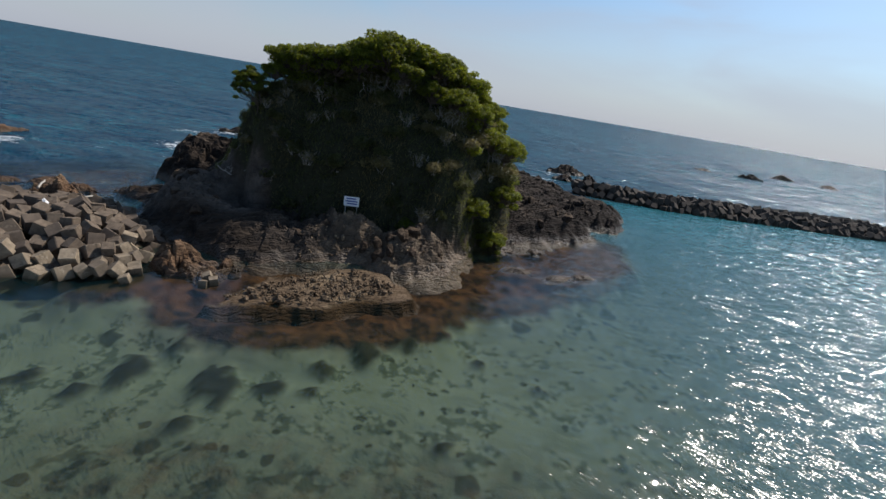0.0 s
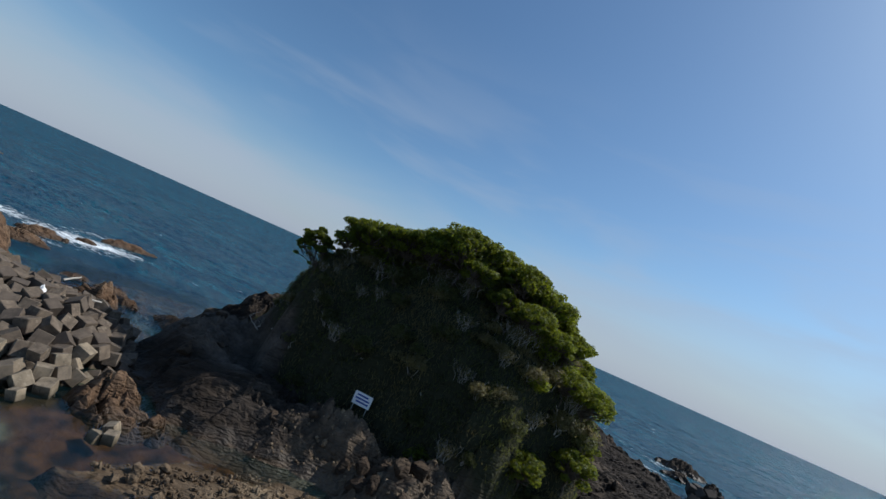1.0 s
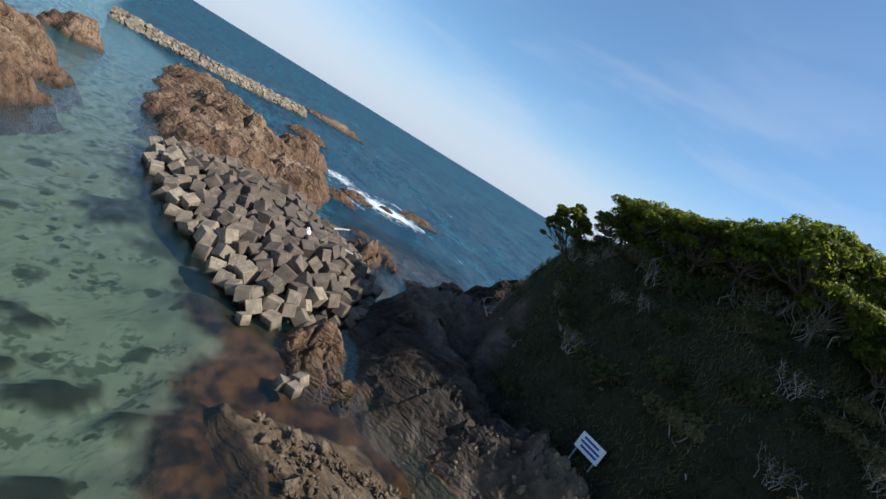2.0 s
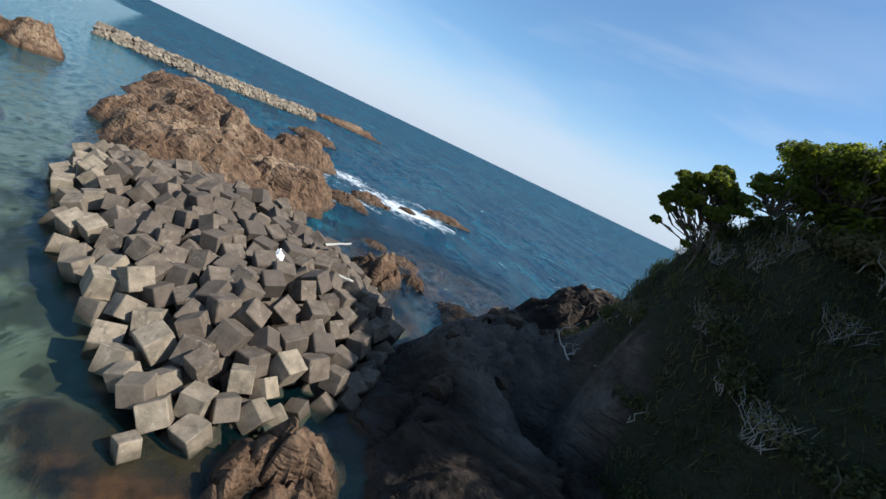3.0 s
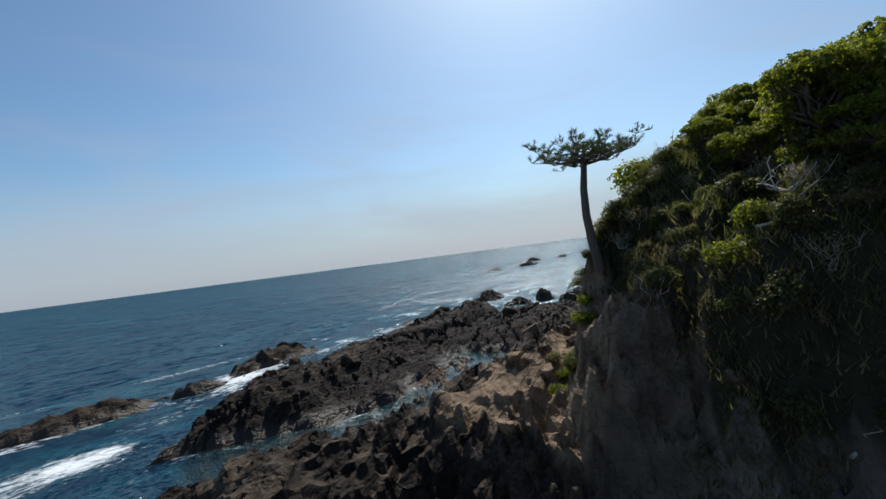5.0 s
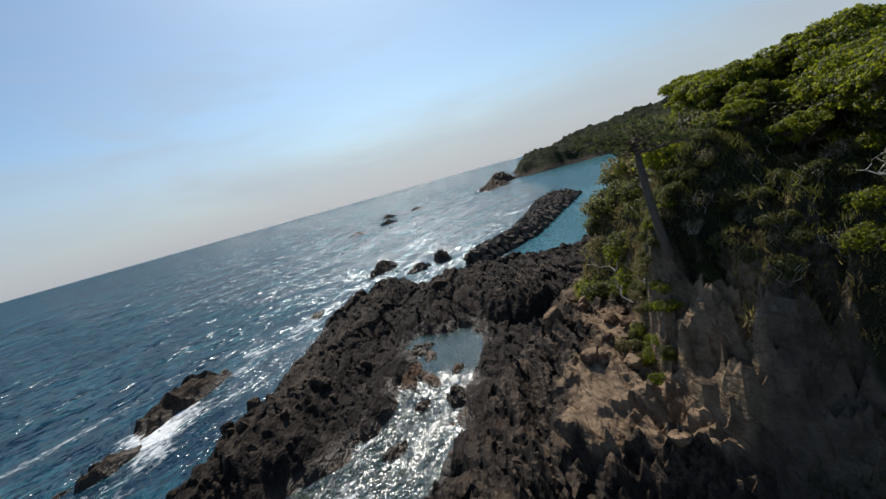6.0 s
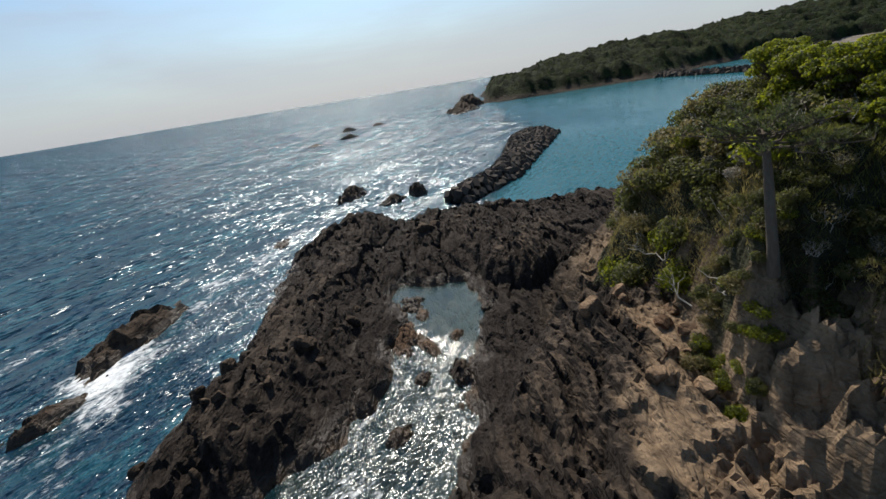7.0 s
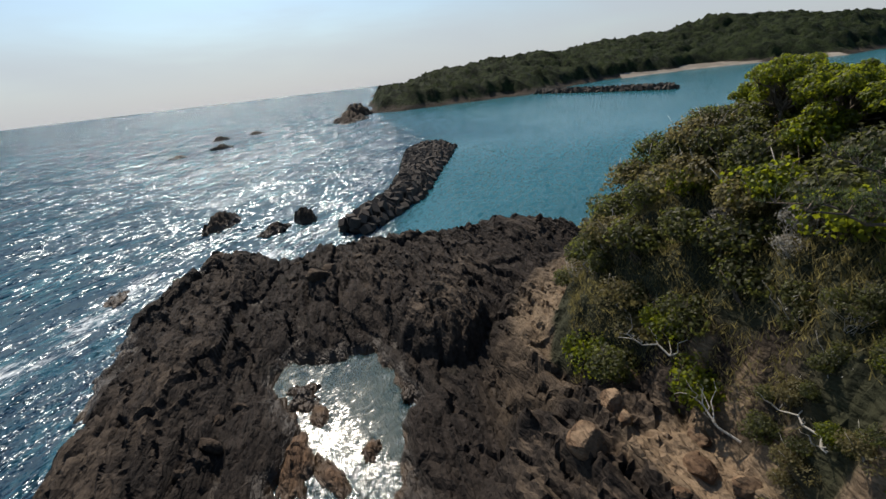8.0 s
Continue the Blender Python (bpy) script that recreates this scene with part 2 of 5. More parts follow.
def seabed_material():
    m = Nodes("seabed")
    p = m.place()
    z = m.add("ShaderNodeSeparateXYZ", {0: p}).outputs["Z"]
    reef = m.attr("reef")
    grain, blot, speck = m.noise(p, 0.25, 4), m.noise(p, 0.5, 5, 0.6), m.noise(p, 1.6, 4, 0.6)
    sand = m.mix(grain, rgb(0.1, 0.107, 0.07), rgb(0.186, 0.185, 0.127))
    weedy = m.math("MULTIPLY", m.span(blot, 0.5, 0.56), m.span(speck, 0.46, 0.54), True)
    sand = m.mix(m.math("MULTIPLY", weedy, 0.8), sand, rgb(0.05, 0.055, 0.03))
    # scattered round tufts of weed on the sand
    warped = m.vec("ADD", m.vec("MULTIPLY", p, (1, 1, 0)), m.vec("MULTIPLY", m.add("ShaderNodeTexNoise", {"Vector": p, "Scale": 1.4, "Detail": 3.0}).outputs["Color"], (0.9, 0.9, 0)))
    for scale, size, share in ((0.42, 0.34, 0.62), (1.1, 0.36, 0.5)):
        cell = m.add("ShaderNodeTexVoronoi", {"Vector": warped, "Scale": scale})
        pick = m.add("ShaderNodeSeparateXYZ", {0: cell.outputs["Color"]})
        tuft = m.math("SUBTRACT", m.math("MULTIPLY", pick.outputs["X"], size), cell.outputs["Distance"])
        tuft = m.math("MULTIPLY", m.span(tuft, -0.03, 0.05), m.math("GREATER_THAN", pick.outputs["Y"], share))
        sand = m.mix(m.math("MULTIPLY", tuft, 0.85), sand, rgb(0.034, 0.034, 0.018))
    kelp = m.mix(m.span(m.noise(p, 0.9, 6, 0.65), 0.35, 0.68), rgb(0.009, 0.006, 0.0035), rgb(0.085, 0.04, 0.014))
    col = m.mix(reef, sand, kelp)
    col = m.mix(m.attr("weed"), col, m.mix(speck, rgb(0.012, 0.011, 0.006), rgb(0.042, 0.033, 0.014)))
    n = m.bump(m.noise(p, 3.0, 5, 0.65), m.span(reef, 0, 1, 0.25, 0.9), 0.15)
    return m.surface(col, 0.95, n, 0.1)


def water_material():
    m = Nodes("sea_water")
    p = m.place()
    open_sea, clear, foam = m.attr("open_sea"), m.attr("clear"), m.attr("foam")
    swell = m.scaled(p, (0.09, 0.24, 1), (0, 0, radians(35)))
    chop = m.scaled(p, (0.55, 1.25, 1), (0, 0, radians(28)))
    tiny = m.scaled(p, (2.4, 4.6, 1), (0, 0, radians(20)))
    # wave slopes: each noise gives a lean to east and to north
    gust = m.span(m.noise(m.scaled(p, (0.02, 0.06, 1), (0, 0, radians(35))), 1.0, 4, 0.6), 0.3, 0.7, 0.7, 1.3)
    tiny = m.add("ShaderNodeMix", {"Factor": open_sea, "A": m.scaled(m.scaled(p, (1, 1, 1), (0, 0, radians(42))), (2.0, 10.0, 1)), "B": tiny}, data_type="VECTOR", blend_type="MIX").outputs["Result"]
    # near the shore the short waves are steepest, further out the longer ones
    out, wide = m.attr("broad"), m.attr("offing")
    lean = m.slopes(swell, 1.0, m.math("MULTIPLY", m.span(open_sea, 0, 1, 0.03, 1.0), m.span(wide, 0, 1, 1.2, 3.2)))
    lean = m.vec("ADD", lean, m.slopes(chop, 1.0, m.math("MULTIPLY", gust, m.math("MULTIPLY", m.span(open_sea, 0, 1, 0.3, 1.0), m.span(out, 0, 1, 1.5, 3.2)))))
    lean = m.vec("ADD", lean, m.slopes(tiny, 1.0, m.math("MULTIPLY", gust, m.math("MULTIPLY", m.span(open_sea, 0, 1, 0.95, 1.0), m.span(out, 0, 1, m.span(open_sea, 0, 1, 1.0, 3.4), 1.0)))))
    # steeper along the wind than across it
    lean = m.scaled(m.scaled(lean, (1, 1, 1), (0, 0, radians(-40))), (1.2, 0.72, 1), (0, 0, radians(40)))
    lean = m.add("ShaderNodeVectorMath", {0: lean, "Scale": m.attr("ripple")}, operation="SCALE").outputs[0]
    n = m.vec("NORMALIZE", m.vec("ADD", lean, (0, 0, 1)))
    far = m.noise(p, 0.012, 3)
    deep = m.mix(m.span(far, 0.35, 0.65), rgb(0.003, 0.025, 0.041), rgb(0.005, 0.05, 0.069))
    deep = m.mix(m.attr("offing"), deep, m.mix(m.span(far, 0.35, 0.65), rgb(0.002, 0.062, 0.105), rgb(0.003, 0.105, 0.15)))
    # shaded and bright faces of the waves are painted into the body colour
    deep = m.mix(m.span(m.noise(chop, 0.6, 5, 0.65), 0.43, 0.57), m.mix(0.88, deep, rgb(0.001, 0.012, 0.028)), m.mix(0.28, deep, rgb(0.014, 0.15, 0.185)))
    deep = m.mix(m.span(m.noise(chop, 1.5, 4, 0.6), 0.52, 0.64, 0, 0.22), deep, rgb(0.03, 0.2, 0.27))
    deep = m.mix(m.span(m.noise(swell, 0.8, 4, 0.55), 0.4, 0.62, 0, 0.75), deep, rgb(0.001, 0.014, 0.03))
    # long bands of wind far out, put into the body colour as darker streaks
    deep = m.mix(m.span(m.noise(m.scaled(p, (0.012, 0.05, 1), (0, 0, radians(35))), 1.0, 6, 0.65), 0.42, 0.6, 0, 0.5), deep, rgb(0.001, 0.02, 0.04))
    shoal = rgb(0.014, 0.108, 0.137)
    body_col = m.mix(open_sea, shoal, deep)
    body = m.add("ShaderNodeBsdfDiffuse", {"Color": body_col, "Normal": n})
    glass = m.add("ShaderNodeBsdfTransparent", {"Color": m.mix(m.attr("shallow"), rgb(0.8, 0.905, 0.875), rgb(0.95, 0.96, 0.95))})
    under = m.add("ShaderNodeMixShader", {0: clear, 1: body.outputs[0], 2: glass.outputs[0]})
    gloss = m.add("ShaderNodeBsdfGlossy", {"Color": m.mix(open_sea, rgb(1, 1, 1), rgb(0.82, 0.93, 1.0)), "Roughness": m.span(open_sea, 0, 1, 0.13, 0.2), "Normal": n})
    fres = m.add("ShaderNodeFresnel", {"IOR": 1.33, "Normal": n}).outputs[0]
    # rough water shows at most part of the sky at a flat angle
    fres = m.math("DIVIDE", m.math("MULTIPLY", fres, m.span(open_sea, 0, 1, 1.0, 2.1)), m.math("ADD", 1.0, m.math("MULTIPLY", fres, m.span(open_sea, 0, 1, 0.9, 8.5))))
    wet = m.add("ShaderNodeMixShader", {0: fres, 1: under.outputs[0], 2: gloss.outputs[0]})
    # foam: torn lace where the sea breaks
    tear = m.noise(m.scaled(p, (0.9, 1.3, 1), (0, 0, 0.5)), 0.8, 7, 0.68, 0.8)
    streak = m.noise(m.scaled(p, (0.8, 1.7, 1), (0, 0, radians(20))), 1.0, 6, 0.7, 1.2)
    patch = m.noise(p, 0.16, 4, 0.6)
    torn = m.math("ADD", m.math("MULTIPLY", m.math("SUBTRACT", tear, 0.5), 1.5), m.math("MULTIPLY", m.math("SUBTRACT", streak, 0.5), 1.2))
    mask = m.math("ADD", m.math("ADD", foam, torn), m.math("MULTIPLY", m.math("SUBTRACT", patch, 0.5), 0.9))
    mask = m.span(mask, 0.47, 1.08)
    # scattered white caps
    cap = m.noise(m.scaled(p, (0.1, 0.34, 1), (0, 0, radians(20))), 1.0, 5, 0.6)
    mask = m.math("MAXIMUM", mask, m.math("MULTIPLY", m.span(cap, 0.72, 0.78, 0, 0.8), open_sea))
    froth = m.add("ShaderNodeBsdfDiffuse", {"Color": rgb(0.78, 0.82, 0.84), "Normal": m.bump(tear, 0.8, 0.3)})
    whole = m.add("ShaderNodeMixShader", {0: mask, 1: wet.outputs[0], 2: froth.outputs[0]})
    m.tree.links.new(whole.outputs[0], m.out.inputs[0])
    return m.mat


def concrete_material(name, base, stain, crust=1.0):
    m = Nodes(name)
    local = m.add("ShaderNodeTexCoord").outputs["Object"]
    p = m.place()
    z = m.add("ShaderNodeSeparateXYZ", {0: p}).outputs["Z"]
    rnd = m.add("ShaderNodeObjectInfo").outputs["Random"]
    vec = m.add("ShaderNodeVectorMath", {0: local, 1: m.add("ShaderNodeCombineXYZ", {0: m.math("MULTIPLY", rnd, 40.0), 1: m.math("MULTIPLY", rnd, 17.0)}).outputs[0]}, operation="ADD").outputs[0]
    isle = m.add("ShaderNodeNewGeometry").outputs["Random Per Island"]
    rnd = m.math("FRACT", m.math("ADD", rnd, isle))
    col = m.mix(m.span(m.noise(vec, 1.8, 6, 0.65), 0.3, 0.7), base, stain)
    col = m.mix(m.span(rnd, 0.25, 1.0, 0, 0.65), col, rgb(0.075, 0.06, 0.05))
    # pale lime crust in blotches, dark runs of lichen
    col = m.mix(m.math("MULTIPLY", m.span(m.noise(vec, 3.4, 6, 0.7), 0.55, 0.68), m.span(rnd, 0.2, 0.9, 0.75 * crust, 0.1 * crust)), col, rgb(0.36, 0.31, 0.24))
    col = m.mix(m.span(m.noise(m.scaled(vec, (3.0, 3.0, 0.6)), 1.3, 5, 0.65), 0.56, 0.72, 0, 0.65), col, rgb(0.045, 0.038, 0.03))
    col = m.mix(m.span(m.noise(vec, 7, 4, 0.7), 0.62, 0.75, 0, 0.5), col, rgb(0.06, 0.05, 0.04))
    tide = m.span(m.math("ADD", z, m.math("MULTIPLY", m.noise(p, 1.2, 3), 0.8)), 0.9, 0.3)
    col = m.mix(m.math("MULTIPLY", tide, 0.7), col, rgb(0.045, 0.035, 0.02))
    n = m.bump(m.noise(vec, 9, 6, 0.75), 0.6, 0.03)
    n = m.bump(m.noise(vec, 2.2, 4, 0.6), 0.35, 0.05, n)
    return m.surface(col, 0.92, n, 0.2)


def leaf_material(name, dark, light, glow):
    m = Nodes(name)
    isle = m.add("ShaderNodeNewGeometry").outputs["Random Per Island"]
    rnd = m.add("ShaderNodeObjectInfo").outputs["Random"]
    col = m.mix(m.math("POWER", isle, 2.2), dark, light)
    col = m.mix(m.math("MULTIPLY", rnd, 0.4), col, dark)
    skin = m.add("ShaderNodeBsdfPrincipled", {"Base Color": col, "Roughness": 0.55, "Specular IOR Level": 0.3})
    thru = m.add("ShaderNodeBsdfTranslucent", {"Color": m.mix(0.5, col, glow)})
    both = m.add("ShaderNodeMixShader", {0: 0.5, 1: skin.outputs[0], 2: thru.outputs[0]})
    m.tree.links.new(both.outputs[0], m.out.inputs[0])
    return m.mat


def bark_material(name, a, b):
    m = Nodes(name)
    p = m.place()
    v = m.scaled(p, (6, 6, 1.5))
    col = m.mix(m.noise(v, 1.5, 5, 0.6), a, b)
    return m.surface(col, 0.9, m.bump(m.noise(v, 3, 4), 0.7, 0.05), 0.2)


def plain_material(name, color, rough=0.6, spec=0.4):
    m = Nodes(name)
    col = m.mix(m.span(m.noise(m.place(), 6, 4), 0.35, 0.75, 0, 0.35), color, tuple(c * 0.6 for c in color[:3]) + (1,))
    return m.surface(col, rough, None, spec)


SOIL, SEABED, WATER = soil_material(), seabed_material(), water_material()
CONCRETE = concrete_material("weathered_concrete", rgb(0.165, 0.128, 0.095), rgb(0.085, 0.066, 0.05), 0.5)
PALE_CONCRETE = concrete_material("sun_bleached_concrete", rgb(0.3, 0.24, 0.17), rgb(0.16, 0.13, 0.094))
# a much darker base and stain than the two above
DARK_CONCRETE = concrete_material("dark_concrete", rgb(0.06, 0.05, 0.042), rgb(0.03, 0.027, 0.024), 0.2)
LEAF = leaf_material("evergreen_leaf", rgb(0.015, 0.027, 0.005), rgb(0.22, 0.26, 0.022), rgb(0.5, 0.56, 0.035))
SHRUB = leaf_material("scrub_leaf", rgb(0.024, 0.028, 0.013), rgb(0.14, 0.145, 0.055), rgb(0.25, 0.28, 0.055))
DRY = leaf_material("dry_grass", rgb(0.09, 0.078, 0.034), rgb(0.24, 0.205, 0.09), rgb(0.3, 0.26, 0.1))
ASHEN = leaf_material("ashen_dead_leaf", rgb(0.16, 0.15, 0.13), rgb(0.5, 0.48, 0.43), rgb(0.3, 0.28, 0.22))
NEEDLE = leaf_material("pine_needle", rgb(0.02, 0.035, 0.014), rgb(0.05, 0.075, 0.03), rgb(0.12, 0.15, 0.05))
BARK = bark_material("bark", rgb(0.06, 0.045, 0.035), rgb(0.17, 0.14, 0.11))
PALE_BARK = bark_material("bleached_wood", rgb(0.25, 0.23, 0.2), rgb(0.48, 0.45, 0.4))
WHITE = plain_material("white_board", rgb(0.8, 0.8, 0.8))
BLUE = plain_material("blue_paint", rgb(0.03, 0.07, 0.3))
POST = plain_material("galvanised_post", rgb(0.35, 0.35, 0.34))

# ---- the ground under the sea, and the rocks ----
ISLAND = [(-27.5, 44.0), (-24.5, 39.5), (-21.5, 37.4), (-17, 35.6), (-14.3, 34.6), (-11.6, 36.2), (-8.6, 38.2), (-5, 38.6), (-2, 37.4), (2, 40), (4.6, 48.5), (11.7, 53.3), (22.8, 60),
          (19.3, 63.5), (27.5, 66.5), (33, 79), (27, 81.5), (23.8, 91), (22, 93.5), (18.5, 100), (16, 109), (10, 111.5), (4.3, 112.5), (-6.9, 105.5), (-14.2, 98), (-22.9, 93.5),
          (-27.6, 92.6), (-31.3, 90), (-36.4, 83.8), (-30.5, 81.8), (-24, 80.2), (-20, 79.2), (-11, 84.2), (-3.4, 89.5), (-0.9, 83), (-6.3, 76.9), (-9, 76.6), (-16.5, 75),
          (-20.2, 72.3), (-25.5, 71), (-30, 72.5), (-36, 76), (-39, 69), (-36.4, 61), (-34.7, 56), (-31.5, 54.5), (-28.5, 55.5), (-27.3, 52.6), (-31.7, 49.4), (-31.6, 47.2)]
STRATA = radians(30)


def strata(x, y, cross=1.0, along=0.14):
    c, s = math.cos(STRATA), math.sin(STRATA)
    return (x * c + y * s) * along, (-x * s + y * c) * cross


def hill(x, y):
    """The wooded knoll: steep to the south and west."""
    dx, dy = x + 6.5, y - 53.5
    u = np.abs(np.where(dx < 0, dx / (17.8 - 2.5 * smooth(-1, 3, dy)), dx / 15.5))
    north = 8.9 + 5.8 * smooth(-13, -3, x)
    v = np.abs(np.where(dy < 0, dy / 9.8, dy / north))
    e = np.where((dy > 0) & (dx < 0), 2.0, np.where(dx < 0, 3.0, np.where(dy > 0, 3.0, 2.4)))
    r = (u**e + v**e) ** (1 / e)
    return 14.3 * np.clip(1 - r**2.6, 0, 1) ** 0.75


def saw(v):
    """Tilted beds: a slow rise and a sharp drop."""
    f = v - np.floor(v)
    return np.where(f < 0.86, f / 0.86, (1 - f) / 0.14) - 0.5


MOUNDS = [(-31, 62, 10, 7, 20, 3.3), (-22, 61, 9.5, 6.2, 0, 4.2), (-14.5, 65, 11, 6.8, -10, 4.9), (-14, 93, 23, 5.4, 27, 1.5), (-26, 86.5, 9, 4.5, 25, 1.5), (2.5, 78, 6, 4.2, 30, 3.2),
          (14, 84, 13, 15, 0, 1.6), (7, 105, 10, 5.5, 10, 1.9), (3, 65, 13, 8, 0, 3.4), (13, 60, 9, 6, 25, 2.2), (-7.8, 43.8, 4.2, 3.6, 0, 1.7), (0, 42, 5, 4.5, 40, 0.9), (-23, 45.5, 6, 8, 0, 3.0),
          (-15, 41, 7, 4.5, 10, 0.9), (24, 72, 7, 7, 0, 1.4), (-36, 67, 5, 4, 60, 1.6), (-0.5, 60, 8.5, 6, 0, 10.5), (-13.4, 57.0, 4.6, 5.4, 0, 11.4, 1.4), (-16.7, 57.5, 2.7, 2.9, 0, 10.6, 1.4), (-18.6, 53.5, 5.4, 7.0, 0, 5.6, 1.3), (-16.9, 48.5, 4.0, 4.2, 0, 9.3)]
# the trodden ledge under the pine, and the bare rock of the western foot
PATH_LEDGE = [(-10.5, 61.5), (-13, 64.2), (-18, 62.6), (-24.5, 62.8), (-24.5, 59.5), (-22.5, 55.0), (-19.2, 54.6), (-17.8, 57.6), (-15, 60.4)]
WEST_FOOT = [(-29, 40), (-29, 51.5), (-21.8, 51.5), (-21.2, 49.2), (-20.4, 47.2), (-18.6, 46.1), (-16.0, 45.4), (-15.8, 40)]
GULLY = [(-24.5, 63.5), (-20.5, 71), (-14, 73), (-13, 69), (-19, 64)]


def south_ledge(x, y):
    return smooth(36.5, 38, y) * smooth(47, 45, y) * smooth(-16, -13, x) * smooth(10, 6, x)


def island_height(x, y):
    wx = x + 0.7 * fbm(x * 0.3, y * 0.3, 3, 3)
    wy = y + 0.7 * fbm(x * 0.3, y * 0.3, 3, 11)
    d = inside(wx, wy, ISLAND)
    z = 1.15 * (1 - np.exp(-np.clip(d, 0, None) / 1.1)) + np.where(d < 0, d * 0.75, 0)
    land = smooth(-0.6, 2.5, d)
    # the bare western cliff is cut into buttresses and ledges
    cliff = smooth(-14.5, -17, x) * smooth(48, 51, y) * (1 - smooth(59, 61, y))
    knoll = hill(wx + cliff * (0.55 * fbm(x * 0.6, y * 0.6, 4, 61) + 0.6 * facets(x, y, 2.2, 63)), wy) * land
    high = knoll**3
    for m in MOUNDS:
        high = high + (land * mound(wx, wy, *m)) ** 3
    z = z + np.cbrt(high)
    z = z - 1.2 * smooth(-2.0, 1.0, inside(wx, wy, GULLY)) * smooth(1.0, 3.0, z)
    # the cave in the western cliff
    z = z - 3.2 * np.exp(-(((x + 19.4) / 1.9) ** 2 + ((y - 44.6) / 1.5) ** 2))
    shelf = z + 0.9 * fbm(x * 0.5, y * 0.5, 3, 62)
    z = z + cliff * smooth(1.5, 4, z) * (0.2 * np.sin(3.6 * shelf) + 0.06 * np.sin(9.5 * shelf))
    crags = smooth(-13.5, -16, x) * (0.55 * smooth(39.5, 42.5, y) + 0.45 * smooth(47.5, 50, y)) * smooth(61, 58.5, y) * smooth(1.5, 4, z) * smooth(13, 10.5, z)
    bent_x, bent_y = x + 0.6 * fbm(x * 0.5, y * 0.5, 3, 64), y + 0.6 * fbm(x * 0.5, y * 0.5, 3, 65)
    z = z + crags * (1.0 * facets(bent_x, bent_y, 2.4, 66) + 0.65 * facets(bent_x, bent_y, 1.1, 67) + 0.3 * facets(x, y, 0.55, 68) - 0.2)
    a, b = strata(x, y)
    a2, b2 = strata(x, y, 0.36, 0.1)
    rough = np.clip(0.26 + 0.07 * z, 0.15, 0.62) * smooth(-1.5, 1.0, d) * (1 - 0.6 * smooth(2, 9, knoll) * (1 - smooth(-14, -17, x) * smooth(49, 52, y)))
    ledge = smooth(-1.0, 1.2, inside(wx, wy, PATH_LEDGE))
    rough = rough * (1 - 0.6 * ledge)
    # the landward foot breaks into thin jagged beds
    beds = south_ledge(x, y) * smooth(0.2, 0.9, z)
    rough = rough * (1 + 0.5 * beds)
    z = z + beds * (0.45 * saw(1.5 * z + 0.7 * fbm(x * 0.35, y * 0.35, 4, 81)) + 0.5 * facets(x, y, 1.5, 21) + 0.22 * facets(x, y, 0.6, 22))
    z = z + rough * (0.6 * ridged(a2, b2, 2, 4, 0.5) + 0.38 * ridged(a, b, 4, 9, 0.55))
    z = z + rough * (1.1 * saw(b * 0.36 + 0.9 * fbm(x * 0.12, y * 0.12, 3, 14)) + 0.6 * saw(b * 1.0 + 0.8 * fbm(x * 0.18, y * 0.18, 3, 15)))
    u, v = strata(x, y, 1.0, 0.4)
    wob = 0.35 * fbm(x * 0.6, y * 0.6, 3, 71)
    block, joint = facets(u + wob, v + wob, 3.4, 12, True)
    slab, crack = facets(u * 0.8 + wob, v + wob, 1.3, 13, True)
    z = z + rough * (1.7 * block - 0.4 * np.exp(-((joint / 0.05) ** 2)) + 0.65 * slab - 0.15 * np.exp(-((crack / 0.07) ** 2)))
    z = z + rough * (0.7 * facets(x, y, 4.5, 8) + 0.14 * facets(u * 1.2 + wob, v + wob, 0.75, 5))
    return z, knoll, d


def span_lines(core_a, core_b, step, end_a, end_b, grow=1.18):
    """Lines a step apart from core_a to core_b, then ever wider out to the ends."""
    mid = list(np.arange(core_a, core_b + step / 2, step))
    s, lo, hi = step, [], []
    v = core_a
    while v > end_a:
        s *= grow
        v -= s
        lo.append(v)
    s, v = step, mid[-1]
    while v < end_b:
        s *= grow
        v += s
        hi.append(v)
    return np.array(lo[::-1] + mid + hi)


# island rock, as one sheet that dips under the sea
STEP = 0.2
xs, ys = np.arange(-43, 38, STEP), np.arange(31, 117, STEP)
gx, gy = np.meshgrid(xs, ys)
iz, iknoll, idist = island_height(gx, gy)
bare = np.maximum(smooth(-15, -17.5, gx) * smooth(50.5, 52.5, gy), 0.75 * smooth(57, 60, gy) * smooth(-6, -10, gx))
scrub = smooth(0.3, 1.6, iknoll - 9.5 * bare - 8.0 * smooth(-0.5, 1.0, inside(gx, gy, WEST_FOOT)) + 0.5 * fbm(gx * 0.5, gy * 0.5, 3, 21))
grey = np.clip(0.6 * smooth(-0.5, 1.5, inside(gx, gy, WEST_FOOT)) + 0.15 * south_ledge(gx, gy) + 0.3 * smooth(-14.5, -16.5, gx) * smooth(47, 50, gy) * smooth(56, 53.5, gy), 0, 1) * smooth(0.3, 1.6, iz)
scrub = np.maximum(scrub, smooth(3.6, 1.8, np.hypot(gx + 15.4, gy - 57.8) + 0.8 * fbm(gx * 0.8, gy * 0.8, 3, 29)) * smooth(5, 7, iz))
